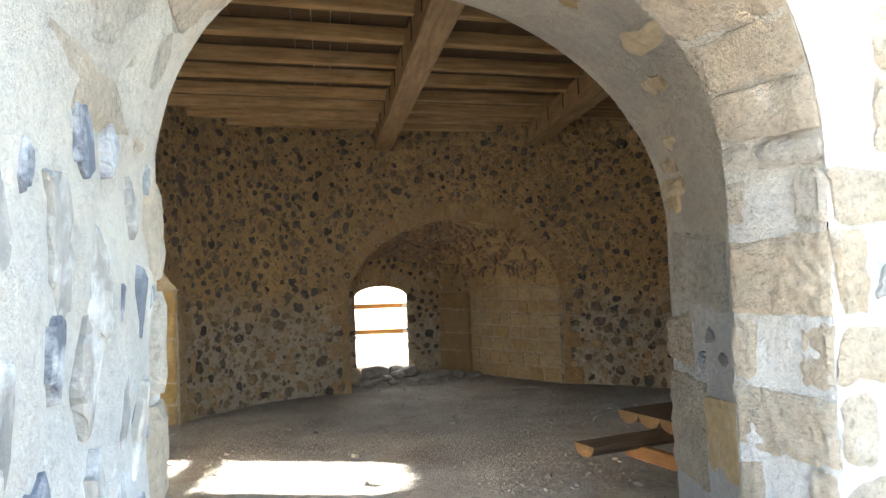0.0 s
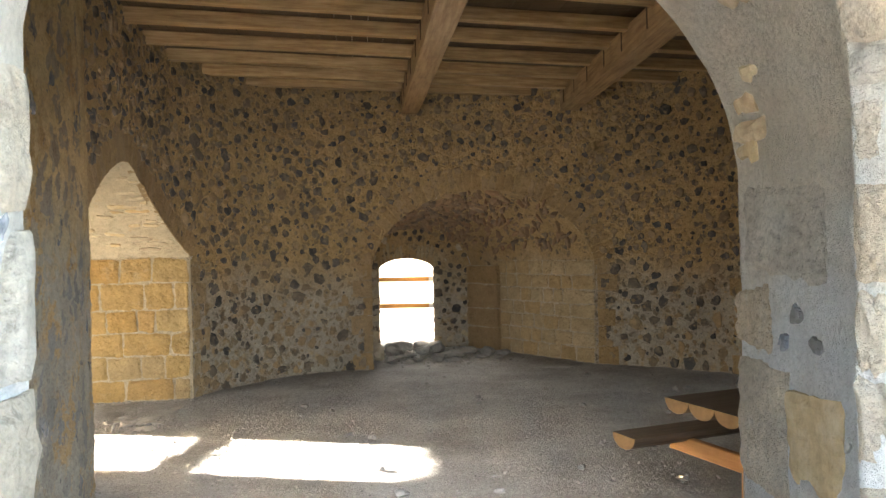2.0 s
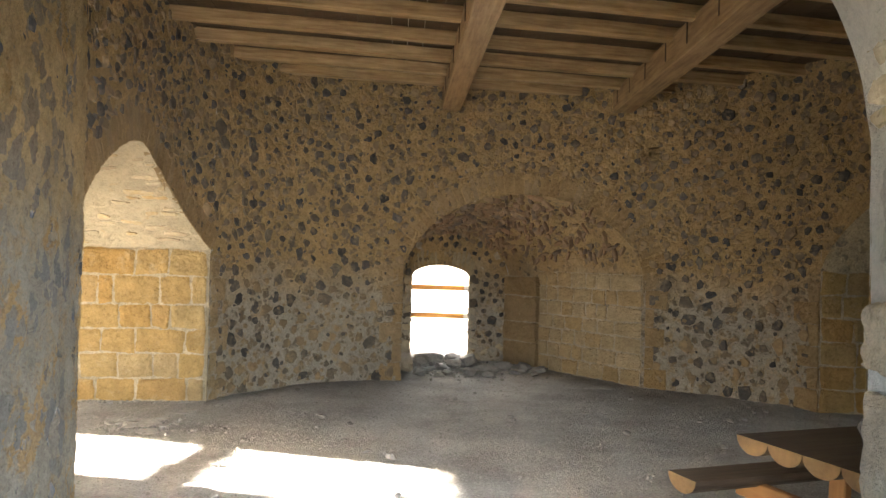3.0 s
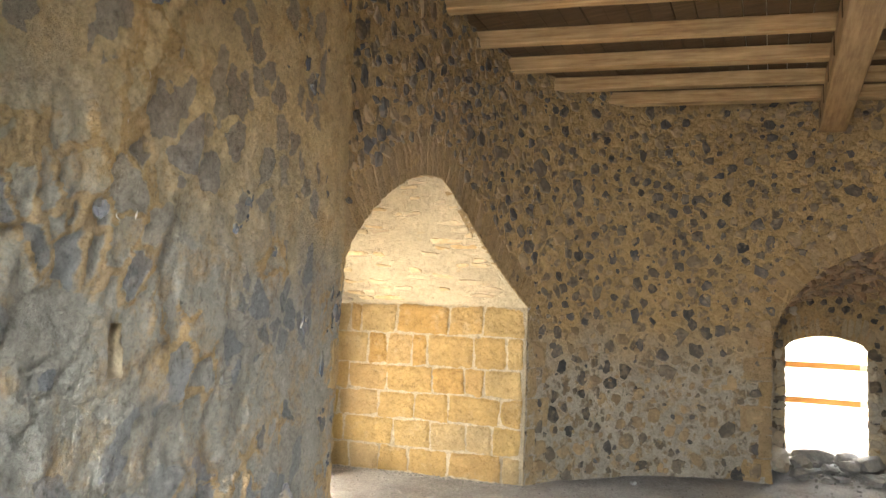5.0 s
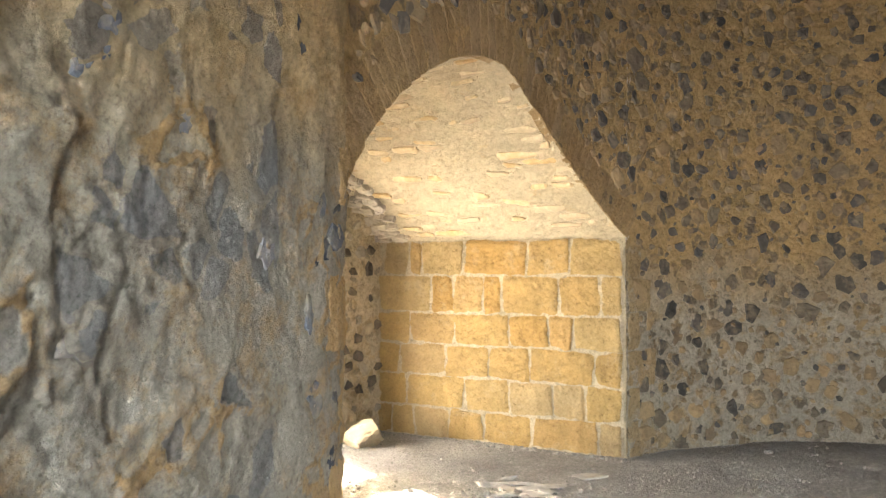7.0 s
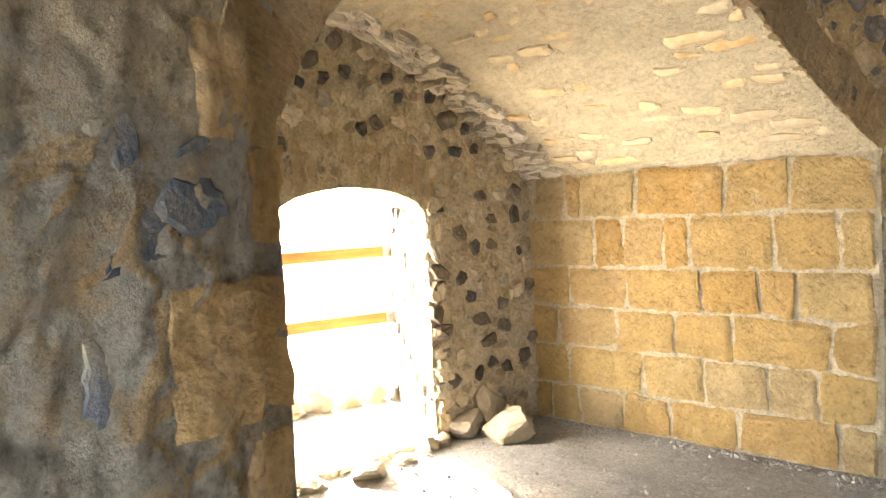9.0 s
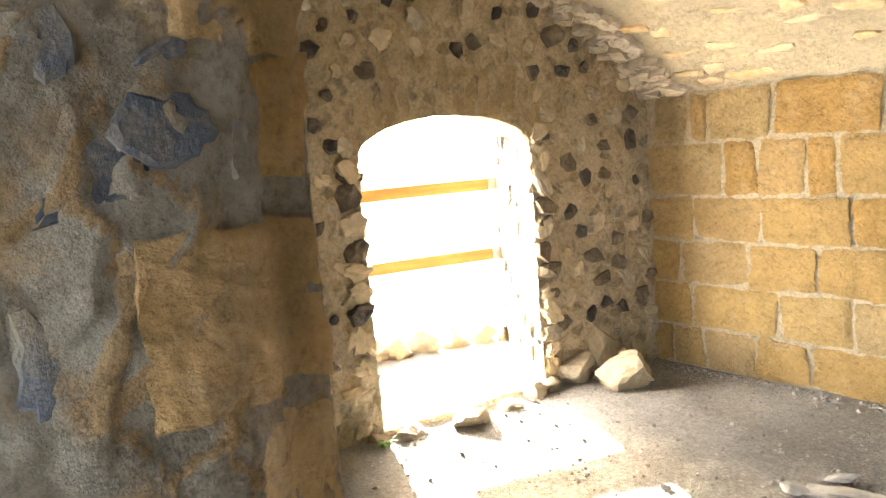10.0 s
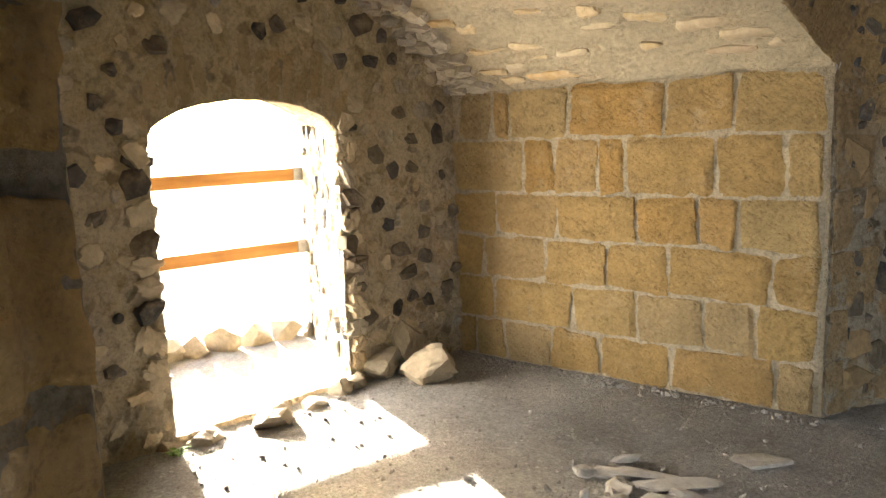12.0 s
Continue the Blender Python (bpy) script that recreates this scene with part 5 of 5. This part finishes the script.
MAT_RUBBLE = stone_material("loose_limestone", [(0.40, 0.34, 0.25), (0.37, 0.325, 0.255), (0.43, 0.365, 0.265)], wear=(0.50, 0.43, 0.32))
MAT_GREYROCK = stone_material("grey_rubble", [(0.26, 0.25, 0.24), (0.33, 0.315, 0.29), (0.20, 0.195, 0.19), (0.39, 0.365, 0.33)], wear=(0.42, 0.39, 0.35))
rock(-4.62, 7.50, (0.17, 0.12, 0.098), 7, "pale broken limestone block lying in the corner by the doorway", 0.6)
rock(-4.83, 7.33, (0.09, 0.12, 0.10), 4, "tan boulder at the foot of the doorway jamb", 0.2)
rock(-4.86, 7.52, (0.10, 0.13, 0.16), 14, "tan boulder at the foot of the end wall", 0.9)
SILL = [(-4.66, 6.30, 0.075), (-4.68, 6.60, 0.085), (-4.74, 6.86, 0.06), (-4.78, 7.05, 0.07), (-4.81, 7.16, 0.06), (-4.72, 6.14, 0.06)]
for k, (x, y, s) in enumerate(SILL):
    rock(x, y, (s, s * 1.15, s * 0.85), 20 + k, "rough tan stone along the doorway threshold", k * 1.3, "threshold stones", sink=s * 0.75)
for k in range(7):
    rock(-6.0 + 0.03 * (k % 2), 6.34 + 0.2 * k, (0.10, 0.12, 0.09), 40 + k, "sunlit kerb stone at the outer edge of the doorway", k * 0.7, "outer kerb stones", sink=0.05)
FAR = [(-1.1, 11.55, 0.16), (-0.85, 11.75, 0.13), (-0.6, 11.4, 0.17), (-0.35, 11.2, 0.13), (-0.95, 11.1, 0.10), (-1.2, 11.25, 0.12), (-0.1, 11.45, 0.09), (0.15, 11.35, 0.12), (0.30, 11.25, 0.08),
       (-0.55, 10.95, 0.09), (-0.3, 10.75, 0.06), (-0.8, 10.7, 0.07), (0.05, 11.0, 0.06), (-1.15, 10.6, 0.11), (0.3, 10.9, 0.05), (-1.05, 10.95, 0.07), (-0.75, 11.25, 0.12), (-1.25, 11.75, 0.12)]
for k, (x, y, s) in enumerate(FAR):
    rock(x, y, (s * 1.2, s * 0.9, s * 0.55), 60 + k, "grey fallen stone in the far doorway rubble", k * 2.1, "rubble at the far doorway", MAT_GREYROCK)
rock(-1.42, 11.1, (0.13, 0.42, 0.13), 17, "sloping heap of pale fallen plaster beside the far doorway", 0.15, "", None, 0.02, "plaster_heap", "rubble")
r = random.Random(52)
for k in range(16):
    s = r.uniform(0.03, 0.08)
    rock(r.uniform(-1.2, 0.5), r.uniform(10.5, 11.8), (s * 1.5, s, s * 0.5), 70 + k % 9, "grey fallen stone in the far doorway rubble", r.uniform(0, 6), "rubble at the far doorway", MAT_GREYROCK)
MAT_SHARD = stone_material("plaster_shard", [(0.42, 0.40, 0.37), (0.48, 0.455, 0.42)], wear=(0.52, 0.49, 0.44))
for k, (x, y, a, b) in enumerate([(-3.26, 7.30, 0.085, 0.035), (-3.06, 7.38, 0.16, 0.04), (-3.16, 7.22, 0.07, 0.05), (-3.0, 7.24, 0.09, 0.045), (-2.94, 7.76, 0.11, 0.05), (-3.30, 7.44, 0.06, 0.025), (0.98, 10.2, 0.16, 0.05), (1.12, 10.1, 0.08, 0.05), (-2.9, 7.02, 0.10, 0.06), (-3.18, 7.36, 0.12, 0.03), (-2.98, 7.34, 0.06, 0.03), (-3.10, 7.12, 0.08, 0.035), (-3.34, 7.24, 0.05, 0.03), (-2.86, 7.22, 0.07, 0.04)]):
    rock(x, y, (a, b * 1.5, 0.014), 90 + k, "flat pale shard of fallen plaster on the floor", 0.5 + 0.3 * (k % 3), "plaster shards", MAT_SHARD, 0.004, "plaster_shard", "plaster")
r = random.Random(123)
for k in range(46):
    x, y = r.uniform(-2.4, 2.6), r.uniform(4.6, 9.6)
    s = r.uniform(0.015, 0.038)
    rock(x, y, (s * 1.3, s, s * 0.6), 200 + k % 9, "small grey stone lying on the earth floor", r.uniform(0, 6), "small stones on the floor", MAT_GREYROCK, 0.005, "small_stone")


def gravel(name, spots, label):
    verts, faces = [], []
    rr = random.Random(5)
    for x, y, s in spots:
        v, f = STONES[rr.randrange(len(STONES))]
        m = Matrix.Translation((x, y, ground_height(x, y) + s * 0.1)) @ Matrix.Rotation(rr.uniform(0, 6.28), 4, "Z") @ Matrix.Rotation(rr.uniform(-.3, .3), 4, "X") @ Matrix.Diagonal((s, s * rr.uniform(0.5, 0.9), s * rr.uniform(0.5, 1.2), 1))
        base = len(verts)
        verts += [m @ Vector(p) for p in v]
        faces += [tuple(i + base for i in face) for face in f]
    return tagged(part_mesh(name, mesh_from(name, verts, faces), MAT_GREYROCK), label, "gravel", kind="stuff")


r = random.Random(321)
spots = []
for k in range(8500):
    spots.append((r.uniform(-2.9, 3.6), r.uniform(3.6, 10.1), 0.006 + 0.022 * r.random() ** 4))
for k in range(1900):
    spots.append((r.uniform(-4.8, -2.8), r.uniform(5.7, 8.25), 0.004 + 0.022 * r.random() ** 5))
for k in range(260):
    s = r.random()
    spots.append((-4.9 + 1.95 * s + r.uniform(-.03, .03), 7.93 + 0.42 * s - abs(r.gauss(0, 0.05)), 0.008 + 0.03 * r.random() ** 2))
for k in range(500):
    spots.append((r.gauss(-0.5, 0.5), r.gauss(11.2, 0.5), 0.01 + 0.05 * r.random() ** 2))
for k in range(160):
    spots.append((r.gauss(-2.95, 0.25), r.gauss(7.15, 0.16), 0.012 + 0.04 * r.random() ** 2))
gravel("gravel", spots, "small stones and grit scattered over the earth floor")

# a weed at the threshold
verts, faces = [], []
r = random.Random(9)
for k in range(46):
    a, l = r.uniform(0, 6.28), r.uniform(0.02, 0.055)
    c = Vector((r.gauss(0, 0.012), r.gauss(0, 0.012), 0))
    d = Vector((math.cos(a), math.sin(a), 0))
    s = Vector((-d.y, d.x, 0)) * 0.006
    base = len(verts)
    verts += [c, c + d * l * 0.5 + s + Vector((0, 0, l * 0.5)), c + d * l + Vector((0, 0, l * 0.45)), c + d * l * 0.5 - s + Vector((0, 0, l * 0.5))]
    faces.append((base, base + 1, base + 2, base + 3))
MAT_LEAF = stone_material("weed_leaf", [(0.10, 0.20, 0.03), (0.14, 0.25, 0.04)], wear=(0.2, 0.28, 0.06))
weed = part_mesh("weed", mesh_from("weed", verts, faces), MAT_LEAF)
weed.matrix_world = Matrix.Translation((-4.60, 6.14, 0.0))
tagged(weed, "small green weed growing at the doorway threshold", "plant")


# ---- picnic table ----
def half_log(length, radius, seed):
    """A half-round log along x, its flat side up at z 0."""
    bm = bmesh.new()
    n, m = 10, 8
    rows = []
    for i in range(m + 1):
        x = length * i / m
        w = radius * (1 + 0.03 * noise.noise(Vector((x * 2, seed, 0))))
        rows.append([bm.verts.new((x, w * math.cos(math.pi * k / n), -0.72 * w * math.sin(math.pi * k / n) + (0.004 if k in (0, n) else 0) - 0.004)) for k in range(n + 1)])
    for a, b in zip(rows, rows[1:]):
        for k in range(n):
            bm.faces.new((a[k], a[k + 1], b[k + 1], b[k]))
        bm.faces.new((a[n], a[0], b[0], b[n]))
    bm.faces.new(rows[0])
    bm.faces.new(rows[-1][::-1])
    bmesh.ops.recalc_face_normals(bm, faces=bm.faces)
    return bm


MAT_DARKLOG = wood_material("dark_stained_log", (0.045, 0.032, 0.022), (0.11, 0.08, 0.055), 0.55)
MAT_LEG = wood_material("orange_stained_timber", (0.28, 0.125, 0.04), (0.42, 0.205, 0.075), 0.5)
MAT_LOGEND = wood_material("sawn_log_end", (0.13, 0.075, 0.032), (0.21, 0.125, 0.055), 0.7)
table = tagged(new("picnic_table"), "picnic table of dark half-round logs on orange timber legs", "table")
table.matrix_world = Matrix.Translation((1.035, 4.575, 0)) @ Matrix.Rotation(math.atan2(0.43, 0.9), 4, "Z")
LONG = 1.7


def log_plank(name, y, z, radius, seed):
    ob = part(name, half_log(LONG, radius, seed), MAT_DARKLOG, table)
    ob.matrix_local = Matrix.Translation((0.0, y, z))
    ob.data.materials.append(MAT_LOGEND)
    for p in ob.data.polygons:
        if abs(p.normal.x) > 0.9:
            p.material_index = 1


for k in range(4):
    log_plank("table_plank", -0.09 - 0.182 * k, 0.735, 0.091, k)
log_plank("seat_plank", 0.37, 0.45, 0.105, 10)
log_plank("seat_plank", -1.08, 0.45, 0.105, 20)


def strut(name, p, q, wide, thick, label=""):
    p, q = Vector(p), Vector(q)
    ob = part(name, bar_mesh(name, (q - p).length, thick, wide, 0.002, 0.006, cuts=3), MAT_LEG, table, label)
    d = (q - p).normalized()
    y = Vector((1, 0, 0))
    z = d.cross(y)
    m = Matrix((d, y, z)).transposed().to_4x4()
    m.translation = (p + q) / 2 - z * wide / 2
    ob.matrix_local = m
    return ob


for x in (0.42, 1.36):
    strut("crossbeam", (x, 0.46, 0.355), (x, -1.18, 0.355), 0.095, 0.045)
    strut("top_bearer", (x, -0.03, 0.645), (x, -0.70, 0.645), 0.07, 0.045)
    strut("leg", (x + 0.05, -0.10, 0.0), (x + 0.05, -0.12, 0.62), 0.09, 0.045)
    strut("leg", (x + 0.05, -0.65, 0.0), (x + 0.05, -0.63, 0.62), 0.09, 0.045)
